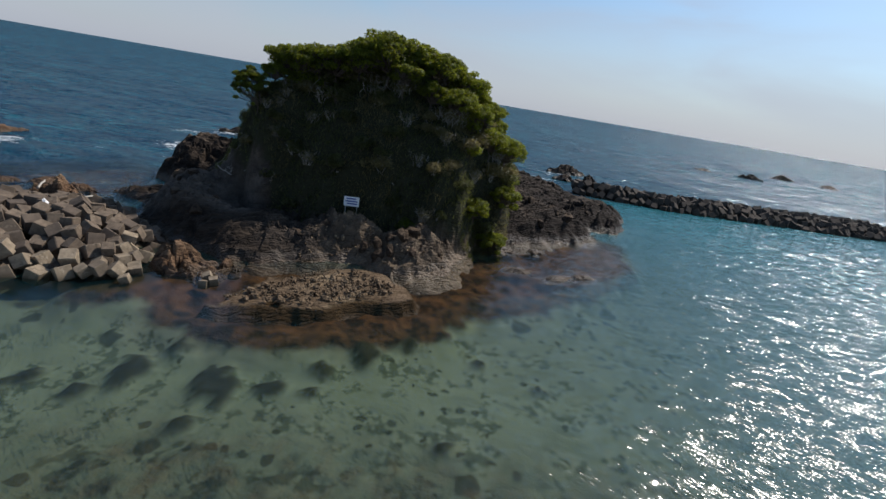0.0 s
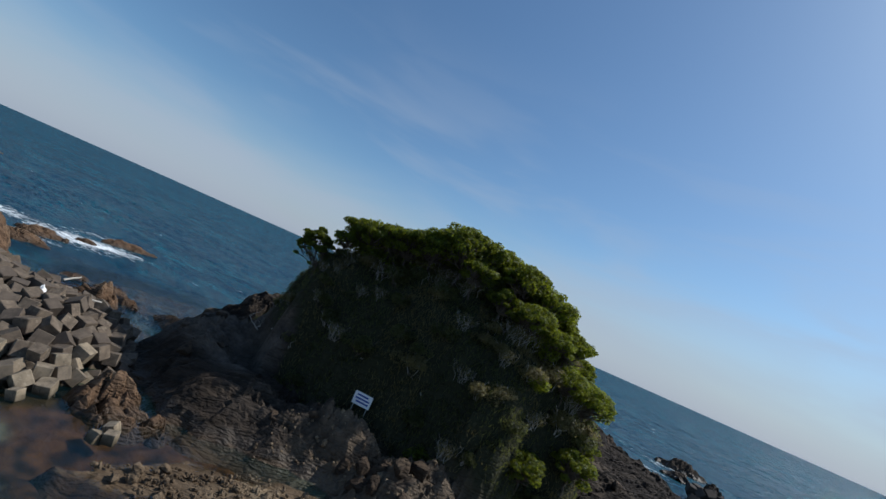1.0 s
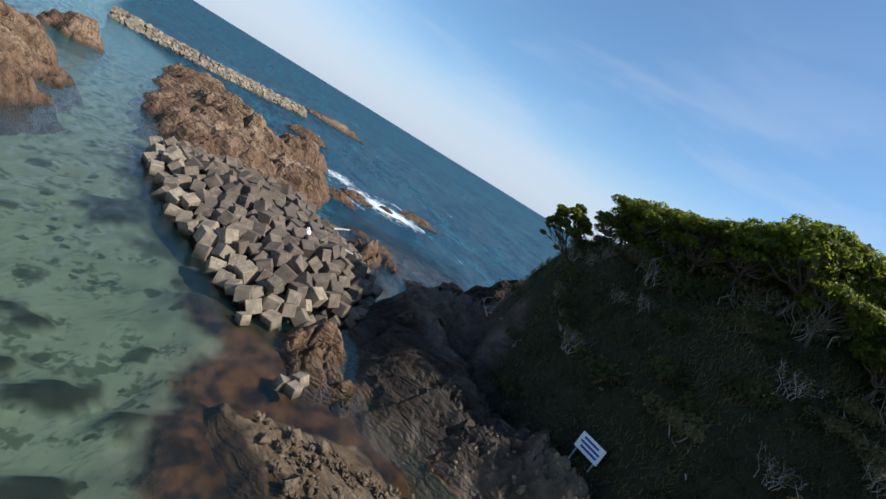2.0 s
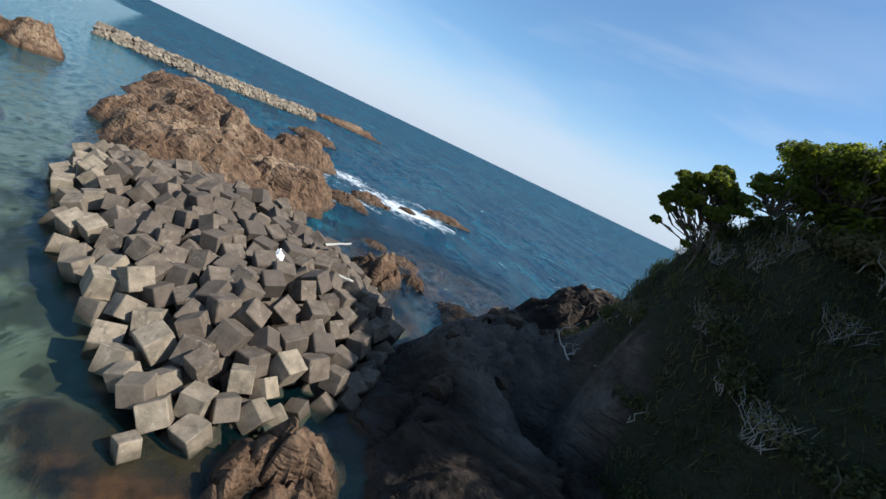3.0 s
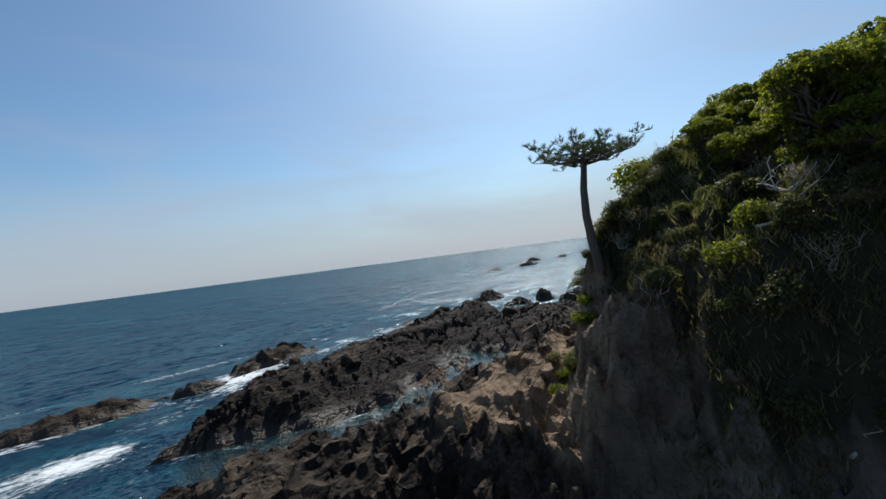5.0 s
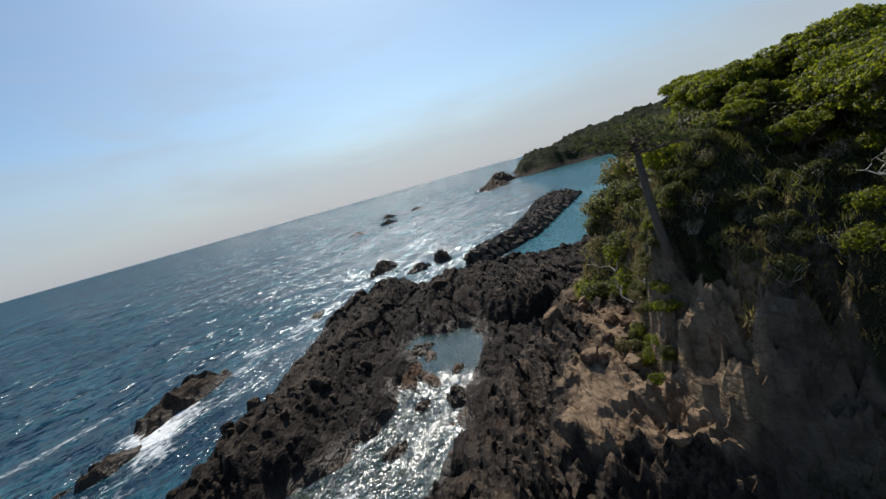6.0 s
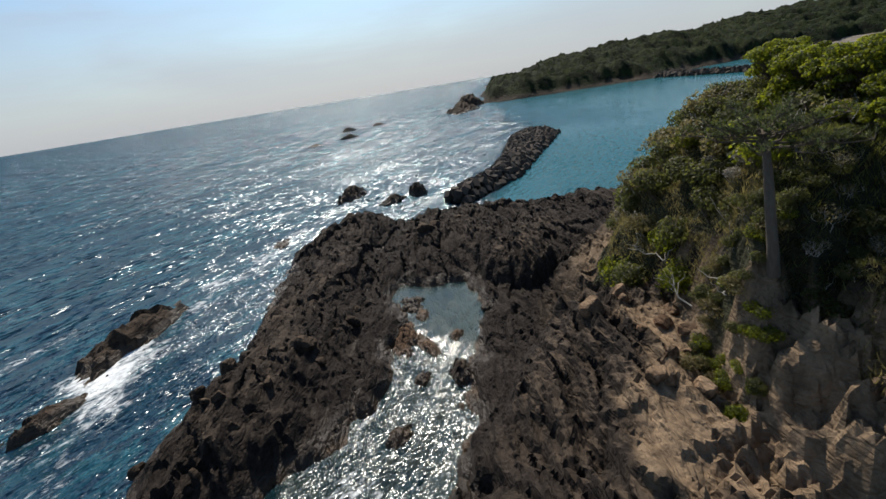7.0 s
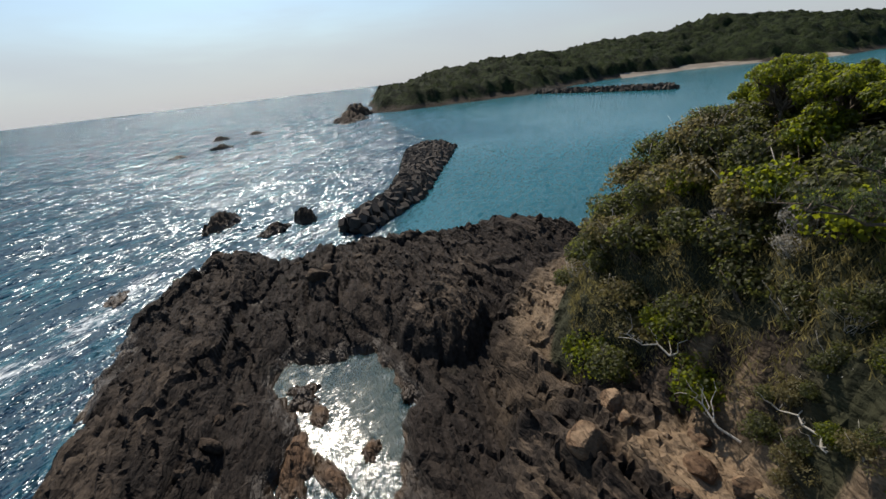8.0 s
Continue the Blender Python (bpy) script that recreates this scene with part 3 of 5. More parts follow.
# darker rock to seaward, plus shade painted in west of the landward ledges
me = grid_mesh("island_rock", xs, ys, iz, iz > -2.6, False, scrub=scrub, grey=grey, ledge=smooth(-0.4, 0.9, inside(gx, gy, PATH_LEDGE) + 1.3 * fbm(gx * 0.7, gy * 0.7, 4, 27)), seaward_and_shade=np.maximum(np.maximum(smooth(44, 54, gy), 0.5), 0.8 * smooth(-6.0, -10.0, gx + 1.5 * fbm(gx * 0.4, gy * 0.4, 3, 25))) * (1 - 0.85 * np.clip(0.3 * mound(gx, gy, -18, 61, 9, 4.5, 0, 1.0) + smooth(-0.6, 0.8, inside(gx, gy, PATH_LEDGE) + 0.8 * fbm(gx * 0.8, gy * 0.8, 3, 23)) + mound(gx, gy, 4, 68, 9, 4, 0, 0.8) + mound(gx, gy, -21, 53, 3.5, 5, 0, 0.6) + mound(gx, gy, -4, 69, 9, 5, 0, 0.4), 0, 1)))


def island_material():
    """Rock below, dark scrub soil on the knoll."""
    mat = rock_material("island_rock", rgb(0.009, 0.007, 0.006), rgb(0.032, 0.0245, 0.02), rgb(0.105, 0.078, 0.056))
    tree = mat.node_tree
    skin = next(n for n in tree.nodes if n.type == "BSDF_PRINCIPLED")
    a = tree.nodes.new("ShaderNodeAttribute")
    a.attribute_name = "scrub"
    mix = tree.nodes.new("ShaderNodeMix")
    mix.data_type = "RGBA"
    tan = tree.nodes.new("ShaderNodeMix")
    tan.data_type = "RGBA"
    tan.inputs["A"].default_value, tan.inputs["B"].default_value = (0.095, 0.068, 0.047, 1), (0.36, 0.26, 0.165, 1)
    place = tree.nodes.new("ShaderNodeNewGeometry")
    grit = tree.nodes.new("ShaderNodeTexNoise")
    grit.inputs["Scale"].default_value, grit.inputs["Detail"].default_value, grit.inputs["Roughness"].default_value = 0.9, 7.0, 0.7
    tree.links.new(place.outputs["Position"], grit.inputs["Vector"])
    wide = tree.nodes.new("ShaderNodeMapRange")
    wide.inputs["From Min"].default_value, wide.inputs["From Max"].default_value = 0.3, 0.7
    tree.links.new(grit.outputs["Fac"], wide.inputs["Value"])
    tree.links.new(wide.outputs[0], tan.inputs["Factor"])
    pale = tree.nodes.new("ShaderNodeMix")
    pale.data_type = "RGBA"
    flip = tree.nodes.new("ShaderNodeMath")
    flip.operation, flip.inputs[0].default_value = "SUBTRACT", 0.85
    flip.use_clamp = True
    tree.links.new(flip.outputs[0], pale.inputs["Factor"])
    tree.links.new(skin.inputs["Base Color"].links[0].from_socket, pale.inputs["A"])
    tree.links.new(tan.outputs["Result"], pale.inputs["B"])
    # bare grey stone round the western foot and the landward ledges
    stone = tree.nodes.new("ShaderNodeMix")
    stone.data_type = "RGBA"
    stone.inputs["A"].default_value, stone.inputs["B"].default_value = (0.05, 0.043, 0.037, 1), (0.22, 0.185, 0.155, 1)
    tree.links.new(wide.outputs[0], stone.inputs["Factor"])
    greys = tree.nodes.new("ShaderNodeAttribute")
    greys.attribute_name = "grey"
    bare_stone = tree.nodes.new("ShaderNodeMix")
    bare_stone.data_type = "RGBA"
    tree.links.new(greys.outputs["Fac"], bare_stone.inputs["Factor"])
    tree.links.new(pale.outputs["Result"], bare_stone.inputs["A"])
    tree.links.new(stone.outputs["Result"], bare_stone.inputs["B"])
    tree.links.new(bare_stone.outputs["Result"], mix.inputs["A"])
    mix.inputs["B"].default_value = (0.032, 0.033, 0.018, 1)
    # landward ledges are paler, dry and grey-brown; shade to their west is painted dark
    dry = tree.nodes.new("ShaderNodeAttribute")
    dry.attribute_name = "seaward_and_shade"
    tree.links.new(dry.outputs["Fac"], flip.inputs[1])
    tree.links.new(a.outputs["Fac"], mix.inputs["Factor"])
    # trodden sandy soil on the ledge
    trod = tree.nodes.new("ShaderNodeAttribute")
    trod.attribute_name = "ledge"
    sand = tree.nodes.new("ShaderNodeMix")
    sand.data_type = "RGBA"
    sand.inputs["A"].default_value, sand.inputs["B"].default_value = (0.09, 0.063, 0.042, 1), (0.3, 0.215, 0.14, 1)
    tree.links.new(wide.outputs[0], sand.inputs["Factor"])
    last = tree.nodes.new("ShaderNodeMix")
    last.data_type = "RGBA"
    tree.links.new(trod.outputs["Fac"], last.inputs["Factor"])
    tree.links.new(mix.outputs["Result"], last.inputs["A"])
    tree.links.new(sand.outputs["Result"], last.inputs["B"])
    tree.links.new(last.outputs["Result"], skin.inputs["Base Color"])
    return mat


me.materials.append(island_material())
tagged(new("island_rock", me), "rugged dark brown rock shelf and knoll rising from the sea", "rock island", kind="structure")


def island_z(x, y):
    """Height of the rock at one place."""
    i, j = (x - xs[0]) / STEP, (y - ys[0]) / STEP
    i0, j0 = int(np.clip(i, 0, len(xs) - 2)), int(np.clip(j, 0, len(ys) - 2))
    u, v = i - i0, j - j0
    return float((iz[j0, i0] * (1 - u) + iz[j0, i0 + 1] * u) * (1 - v) + (iz[j0 + 1, i0] * (1 - u) + iz[j0 + 1, i0 + 1] * u) * v)


def outcrop(name, outline, mounds, step, mat, label, seed=0, rough=1.0, rise=0.9, foot=-2.2, grain=1.0, flank=1.7):
    """A rock that stands in the sea: outline at the waterline and the humps on it."""
    p = np.array(outline)
    ax, ay = np.arange(p[:, 0].min() - 3, p[:, 0].max() + 3, step), np.arange(p[:, 1].min() - 3, p[:, 1].max() + 3, step)
    x, y = np.meshgrid(ax, ay)
    wx, wy = x + 0.8 * fbm(x * 0.3, y * 0.3, 3, seed), y + 0.8 * fbm(x * 0.3, y * 0.3, 3, seed + 5)
    d = inside(wx, wy, outline)
    z = rise * (1 - np.exp(-np.clip(d, 0, None) / 0.8)) + np.where(d < 0, d * flank, 0)
    for m in mounds:
        z = z + smooth(-0.5, 2.0, d) * mound(wx, wy, *m)
    amp = 0.75 * rough * np.clip(0.25 + 0.12 * z, 0.1, 0.9)
    a, b = strata(x, y)
    bend = 0.4 * fbm(x * 0.5, y * 0.5, 3, seed + 9)
    lump, gap = facets(x + bend, y + bend, 3.6, seed, True)
    chip, slit = facets(x + bend, y - bend, 1.4, seed + 1, True)
    z = z + amp * (0.3 * ridged(a, b, 3, seed + 2) + 0.9 * saw(b * 0.3 + 0.9 * fbm(x * 0.12, y * 0.12, 3, seed + 7)) + grain * (2.6 * lump - 1.3 * np.exp(-((gap / 0.07) ** 2)) + 1.0 * chip - 0.5 * np.exp(-((slit / 0.09) ** 2))) + 0.3 * facets(x, y, 0.8, seed + 3))
    me = grid_mesh(name, ax, ay, z, z > foot, False)
    me.materials.append(mat)
    return tagged(new(name, me), label, "rock")


def sea_rock(cx, cy, rx, ry, deg, h, label="dark wet rock awash in breaking sea", seed=0, mat=None):
    """A single low rock with an uneven top and faceted flanks."""
    n = 36
    t = np.linspace(-1.25, 1.25, n)
    u, v = np.meshgrid(t, t)
    r = np.sqrt(u * u + v * v) * (1 + 0.28 * fbm(u * 1.6 + seed, v * 1.6, 3, seed))
    z = h * np.clip(1.15 - r**1.7, -0.9, None)
    x0, y0 = u * rx, v * ry
    z = z + 0.32 * h * (facets(x0 + cx, y0 + cy, max(rx, ry) * 0.3, seed) + 0.5 * fbm(x0 * 0.9, y0 * 0.9, 3, seed))
    c, s = math.cos(radians(deg)), math.sin(radians(deg))
    pos = np.stack([x0 * c - y0 * s, x0 * s + y0 * c, z], -1).reshape(-1, 3)
    ids = np.arange(n * n).reshape(n, n)
    quads = np.stack([ids[:-1, :-1], ids[:-1, 1:], ids[1:, 1:], ids[1:, :-1]], -1).reshape(-1, 4)
    me = mesh_from("sea_rock", pos, quads, mat or ROCK, False)
    ob = new("sea_rock", me)
    ob.location = (cx, cy, 0)
    return tagged(ob, label, "rock", "rocks in the sea")


WEST_ROCK = [(-45.5, 25.5), (-52, 24), (-59, 22.6), (-72, 23), (-95, 24), (-104, 30), (-101, 37), (-90, 39), (-80, 39), (-69, 38), (-62, 41), (-53, 44.5), (-49.4, 43), (-44, 39.2), (-43, 33)]
WEST_MOUNDS = [(-58, 30, 13, 7.5, 10, 1.9), (-67, 33, 12, 6, 20, 2.1), (-84, 31, 18, 6, 10, 1.6), (-51, 40, 6, 4, 30, 1.8), (-48, 31, 6, 6, 0, 1.2)]
outcrop("rock_outcrop", WEST_ROCK, WEST_MOUNDS, 0.32, TAN_ROCK, "large sunlit reddish-brown rock outcrop beside the concrete blocks", 3, 1.1)
outcrop("rock_outcrop", [(-66.5, 37.5), (-70, 36.5), (-76, 42), (-77, 48), (-73, 50), (-69, 46)], [(-71.5, 43, 5, 6, 20, 2.2)], 0.3, TAN_ROCK, "brown rock hump ringed by surf", 8)
outcrop("rock_outcrop", [(-60, 15), (-52, 17), (-47, 12), (-50, 3), (-62, 2), (-66, 9)], [(-56, 9, 9, 7, 0, 2.4)], 0.35, TAN_ROCK, "pale brown rock island in the lagoon", 13)
outcrop("rock_outcrop", [(-45, 17.3), (-39, 15.5), (-34, 9), (-40, 3), (-47, 6), (-48, 13)], [(-42, 10, 6, 6, 0, 1.8)], 0.35, TAN_ROCK, "low pale rock island in the lagoon", 17)
outcrop("rock_outcrop", [(-80, 16.5), (-86, 15), (-88, 10), (-82, 8.5), (-79, 12)], [(-83, 12.5, 4, 4, 0, 2.0)], 0.3, TAN_ROCK, "small pale rock island in the lagoon", 19)
outcrop("rock_outcrop", [(-14.6, 34.6), (-19.8, 36.0), (-20.4, 33.6), (-18.8, 31.6), (-16.4, 32.2)], [(-18, 34, 3, 2.2, 0, 0.9)], 0.12, TAN_ROCK, "brown lumpy rock at the foot of the concrete blocks", 23, 2.0)
outcrop("rock_outcrop", [(-33.6, 42.8), (-35.5, 41.0), (-38.8, 41.4), (-39.0, 44.0), (-36.6, 45.4), (-34.6, 44.6)], [(-36, 43, 2.8, 2.4, 0, 0.9)], 0.14, TAN_ROCK, "pitted brown rock at the edge of the blocks", 27, 1.8)
BAR = outcrop("gravel_bar", [(-13.4, 28.3), (-12.2, 29.8), (-11.2, 31.4), (-10.3, 33.8), (-8.4, 36.2), (-6.2, 37.4), (-3, 37.4), (-0.6, 35.4), (-0.7, 33.4), (-3.6, 31.2), (-6.4, 29.7), (-9.4, 29.2), (-11.5, 28.7)], [(-7, 33, 6, 3, 50, 0.08)], 0.14, BAR_ROCK,
        "low pale rubble bar of broken rock at the waterline", 31, 0.6, 0.1, -0.9, 0.4, 1.1)

SEA_ROCKS = [(-61.3, 51.4, 2.4, 1.6, 60, 0.9), (-65.0, 66.2, 3.4, 1.3, 70, 0.9), (-62.5, 58, 1.2, 0.8, 30, 0.5), (-101, 52.3, 4.2, 2.4, 55, 1.5), (-168, 81, 11.0, 4.0, 70, 2.0), (-57, 46.5, 3.4, 1.8, 40, 0.8),
             (-20, 111.8, 6.8, 2.3, 18, 1.9), (-41.5, 103.3, 6.8, 2.5, 12, 1.4), (-30.5, 104.8, 2.6, 1.2, 15, 1.0), (33.5, 127.3, 4.6, 2.2, 10, 2.0), (30, 113.6, 2.6, 1.5, 0, 1.1), (35.2, 111.2, 2.0, 1.6, 30, 2.3),
             (16, 112.6, 2.8, 2.2, 20, 1.7), (6, 119, 2.0, 0.9, 30, 0.5), (191, 264, 5, 3, 0, 2.2), (150, 228, 4, 2.5, 0, 1.8), (212, 256, 4, 3, 0, 1.5), (128, 232, 3, 2, 0, 0.9), (12, 58.5, 2.0, 1.2, 40, 0.7)]
SEA_ROCKS += [(-40.5, 47.5, 1.6, 1.1, 20, 0.4), (-43.5, 46.0, 1.2, 0.8, 60, 0.35), (-31.3, 48.6, 2.4, 1.0, 25, 0.8),
              (-6.6, 85.6, 1.5, 1.0, 30, 0.6), (-12.2, 82.6, 2.6, 0.9, 30, 0.7), (-16.5, 78.2, 0.8, 0.5, 0, 0.35), (-4.8, 77.8, 1.0, 0.7, 0, 0.5), (-15.0, 75.6, 1.4, 0.8, 40, 0.8), (-22, 76.5, 0.9, 0.6, 10, 0.4),
              (-8.0, 83.4, 1.2, 0.6, 40, 0.3), (-12.6, 80.0, 1.8, 0.55, 55, 0.35), (-10.2, 78.6, 0.9, 0.5, 20, 0.3), (8.5, 49.5, 1.3, 0.8, 20, 0.35), (12.5, 51.0, 1.0, 0.7, 50, 0.3), (9.5, 44.0, 1.2, 0.6, 0, 0.25), (13.5, 43.5, 1.6, 0.6, 30, 0.25), (16.5, 45.0, 1.2, 0.5, 20, 0.22), (-36.5, 46.9, 1.3, 0.9, 0, 0.5)]
for k, (cx, cy, rx, ry, deg, h) in enumerate(SEA_ROCKS):
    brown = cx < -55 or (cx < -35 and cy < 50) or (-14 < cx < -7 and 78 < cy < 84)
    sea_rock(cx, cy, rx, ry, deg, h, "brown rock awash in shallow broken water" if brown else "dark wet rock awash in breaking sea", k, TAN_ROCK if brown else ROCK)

# seabed: one sheet to the horizon
PILE = [(-46.5, 24.2), (-40, 23.8), (-35.6, 24.6), (-30, 25.8), (-24.9, 27.9), (-20.5, 29.0), (-19.3, 31.0), (-20.6, 33.5), (-21.2, 36.0), (-23.0, 38.3), (-26.5, 40.6), (-31.0, 42.2), (-34, 40.8), (-38, 39.8), (-43, 38), (-45.5, 31)]
REEF = [(-21, 26.8), (-18.5, 27.6), (-14, 26.2), (-10.4, 24.9), (-5.6, 26.5), (0.8, 29.2), (5.6, 35), (11, 37), (24.3, 49.4), (26, 60), (18, 62), (5, 54), (2, 42), (-4, 38), (-14, 36), (-20, 33)]
NORTH_REEF = [(-47, 43), (-47, 52), (-42, 61), (-36, 59), (-34.0, 52), (-31.0, 48.5), (-28.5, 43), (-38, 40)]
SHORE = [(-140, 12), (-104, 28), (-90, 30), (-60, 32), (-48, 36), (-36, 42), (-24, 45), (-5, 60), (10, 75), (24, 92), (48, 97), (75, 104), (118, 113), (306, 222), (340, 240), (700, 390),
         (900, -400), (0, -700), (-700, -300), (-400, 0)]
bx, by = span_lines(-34, 30, 0.36, -4500, 4500, 1.07), span_lines(6, 62, 0.36, -4500, 4500, 1.07)
gx, gy = np.meshgrid(bx, by)
CHANNEL = [(-33, 82), (-20, 79.5), (-11, 85), (-3, 90), (0, 83), (-6, 76), (-17, 74), (-26, 70), (-34, 74)]
lagoon = inside(gx, gy, SHORE)
reef = np.maximum(smooth(-0.3, 0.4, inside(gx, gy, REEF) + 0.8 * fbm(gx * 0.5, gy * 0.5, 4, 41)), smooth(-0.8, 1.0, inside(gx, gy, NORTH_REEF) + 1.5 * fbm(gx * 0.3, gy * 0.3, 4, 43)))
WEEDS = [(-9.9, 22.6, 1.7), (-7.0, 23.1, 1.0), (-4.7, 25.2, 0.9), (-13.2, 25.0, 0.9), (-14.6, 22.7, 1.5), (-2.1, 27.5, 1.1), (5.4, 29.0, 0.7), (9.4, 27.0, 0.6), (-4.6, 23.2, 0.7), (0.3, 29.2, 0.7), (-18.9, 21.2, 0.9),
         (-16.0, 20.8, 0.8), (-19.9, 20.2, 0.8), (-10.0, 19.4, 1.0), (-31.5, 23.4, 2.6), (3.0, 20.5, 0.6), (-6.0, 12.0, 0.9)]
reef = np.maximum(reef, smooth(-3, 0, inside(gx, gy, CHANNEL)))
weed = np.zeros(gx.shape)
for wx, wy, wr in WEEDS:
    weed = np.maximum(weed, smooth(-0.2, 0.2, 0.72 * wr - np.hypot(gx - wx, (gy - wy) * 0.9) + 0.35 * wr * fbm(gx * 1.2, gy * 0.9, 3, 47)))
reef = np.maximum(reef, smooth(24, 14, gy) * smooth(-20, -11, gx) * (0.4 + 0.4 * smooth(-0.3, 0.4, fbm(gx * 1.3, gy * 0.9, 4, 49))))
bed = np.where(lagoon > 0, -1.6 - 0.9 * smooth(3, 45, lagoon) * smooth(-60, 10, gy - 45 + 0.0 * gx), -1.6 + lagoon * 0.4)
bed = np.clip(bed + 0.25 * fbm(gx * 0.08, gy * 0.08, 3, 51), -14, None)
raised = np.maximum(smooth(-2.5, 1.5, inside(gx, gy, REEF) + 0.8 * fbm(gx * 0.5, gy * 0.5, 3, 41)), reef * (inside(gx, gy, REEF) < -2.5))
bed = bed + raised * np.where(inside(gx, gy, REEF) > -2, 1.0, 0.25) * (1.05 + 0.2 * fbm(gx * 0.7, gy * 0.7, 4, 55)) + 0.05 * fbm(gx * 0.6, gy * 0.6, 3, 57)
north = smooth(-3.0, 1.5, inside(gx, gy, NORTH_REEF) + 1.5 * fbm(gx * 0.3, gy * 0.3, 3, 43))
bed = bed * (1 - north) + north * (-0.65 + 0.3 * fbm(gx * 0.8, gy * 0.8, 3, 59))
foot = smooth(-6.5, -0.5, inside(gx, gy, PILE) + 1.2 * fbm(gx * 0.3, gy * 0.3, 3, 85))
bed = np.minimum(bed + 0.35 * weed + 0.75 * foot * smooth(34, 30, gy), -0.18)
weed = np.maximum(weed, 0.8 * smooth(-2.2, -0.8, inside(gx, gy, PILE) + 1.3 * fbm(gx * 0.5, gy * 0.5, 3, 87)) * smooth(38, 34, gy))
me = grid_mesh("seabed", bx, by, bed, None, reef=reef, weed=weed)
me.materials.append(SEABED)
tagged(new("ground", me), "pale sandy seabed with dark weed under shallow water", "seabed", kind="structure")

# the sea's surface
SURF = [(-41, 88, 7, 6, 20, 0.75), (-45, 100, 8, 4, 20, 0.7), (-31, 102, 8, 5, 20, 0.8), (-25, 106, 8, 4, 20, 0.8), (-12, 112, 6, 3, 20, 0.8), (8, 120, 8, 4, 10, 0.7), (14, 112, 6, 4, 30, 0.7), (95, 121, 20, 6, 8, 0.8), (-67, 47, 6, 4, 60, 0.7), (-69, 66, 4, 9, -10, 0.75), (-50.5, 78, 4, 2, 20, 0.6), (-37.5, 75, 3, 3, 0, 0.6), (-63, 56, 8, 14, -10, 0.8), (-57, 49, 9, 6, 40, 0.6), (-72, 52, 7, 5, 0, 0.6), (-84, 45, 10, 5, 30, 0.6), (-40, 102.5, 14, 6.0, 12, 0.8), (-21, 109.5, 12, 5.5, 20, 0.8), (-35, 99, 9, 5, 20, 0.7),
        (2, 117, 15, 6, 12, 0.7), (22, 107, 9, 8, 40, 0.65), (30, 122, 12, 9, 0, 0.55), (-38, 95, 9, 4, 20, 0.45), (60, 112, 26, 6, 15, 0.55), (112, 121, 16, 7, 15, 0.6), (-30, 121, 12, 2.2, 10, 0.55),
        (-46, 118, 9, 2.2, 5, 0.55), (-26, 77, 9, 4, 0, 0.42), (-18, 77.5, 7, 3, 10, 0.42), (-36, 50, 7, 5, 40, 0.36), (-30.5, 49, 3, 4, 0, 0.4), (-41, 65, 5, 9, 0, 0.5), (-44, 82, 8, 11, 0, 0.62), (-50, 94, 8, 5, 20, 0.5),
        (20, 135, 15, 8, 0, 0.4), (-110, 62, 14, 3.5, 40, 0.55), (-24, 103, 12, 4, 20, 0.42), (-95, 90, 9, 2, 30, 0.5), (-60, 150, 12, 2.5, 15, 0.5), (-150, 110, 12, 3, 40, 0.5), (-190, 60, 14, 3, 60, 0.5)]
wxs, wys = span_lines(-70, 45, 0.8, -4700, 4700, 1.12), span_lines(5, 128, 0.8, -4700, 4700, 1.12)
gx, gy = np.meshgrid(wxs, wys)
lagoon = inside(gx, gy, SHORE)
channel = inside(gx, gy, CHANNEL)
open_sea = np.maximum(smooth(4, -2, lagoon), 0.6 * smooth(60, 0, lagoon) * smooth(100, 140, gx))
open_sea = np.where(channel > -1, 0.45 * smooth(-9, -14, gx), open_sea)
ripple = np.where(channel > -1, 0.4 + 0.9 * smooth(-8, -15, gx), 0.85 - 0.3 * smooth(6, -8, gx) * smooth(0, 8, lagoon) + 1.1 * smooth(4, 40, gx) * smooth(120, 55, gx) * smooth(0, 10, lagoon) - 0.5 * smooth(60, 130, gx) * smooth(0, 10, lagoon) + 0.45 * smooth(60, 260, np.hypot(gx, gy)) * smooth(5, -5, lagoon))
foam = np.zeros(gx.shape)
for s in SURF:
    foam = np.maximum(foam, mound(gx, gy, *s) * (0.88 + 0.45 * vnoise(gx * 0.22, gy * 0.22, 77)))
foam = np.where(lagoon > 2, foam * 0.3, foam)
near_rock = smooth(3.0, 0.0, -inside(gx, gy, ISLAND))
foam = np.maximum(foam, 0.42 * near_rock * smooth(6, -6, lagoon) * smooth(56, 70, gy))
calm = smooth(20, 90, np.hypot(gx + 5, gy - 20))
clear = np.where(lagoon > 0, 0.95 - 0.75 * smooth(20, 110, np.hypot(gx + 10, (gy - 22) * 1.0)), 0.08)
clear = np.where(lagoon > 0, clear - 0.4 * smooth(2, 34, gx), clear)
clear = np.where(lagoon < -2, clear * smooth(-14, -2, lagoon), clear)
clear = np.maximum(clear, 0.72 * smooth(-4.0, 1.5, inside(gx, gy, NORTH_REEF) + 1.5 * fbm(gx * 0.2, gy * 0.2, 3, 73)))
clear = np.maximum(clear, 0.15 * smooth(7, 1, np.hypot(gx + 32, gy - 50.5)))
clear = np.where(channel > -1, 0.8, clear)
shallow = np.maximum(smooth(-1.0, 1.0, inside(gx, gy, REEF) + 0.8 * fbm(gx * 0.5, gy * 0.5, 4, 41)), smooth(-2, 1, inside(gx, gy, NORTH_REEF)))
clear = np.maximum(clear, 0.98 * smooth(-1.5, 1.5, inside(gx, gy, REEF)))
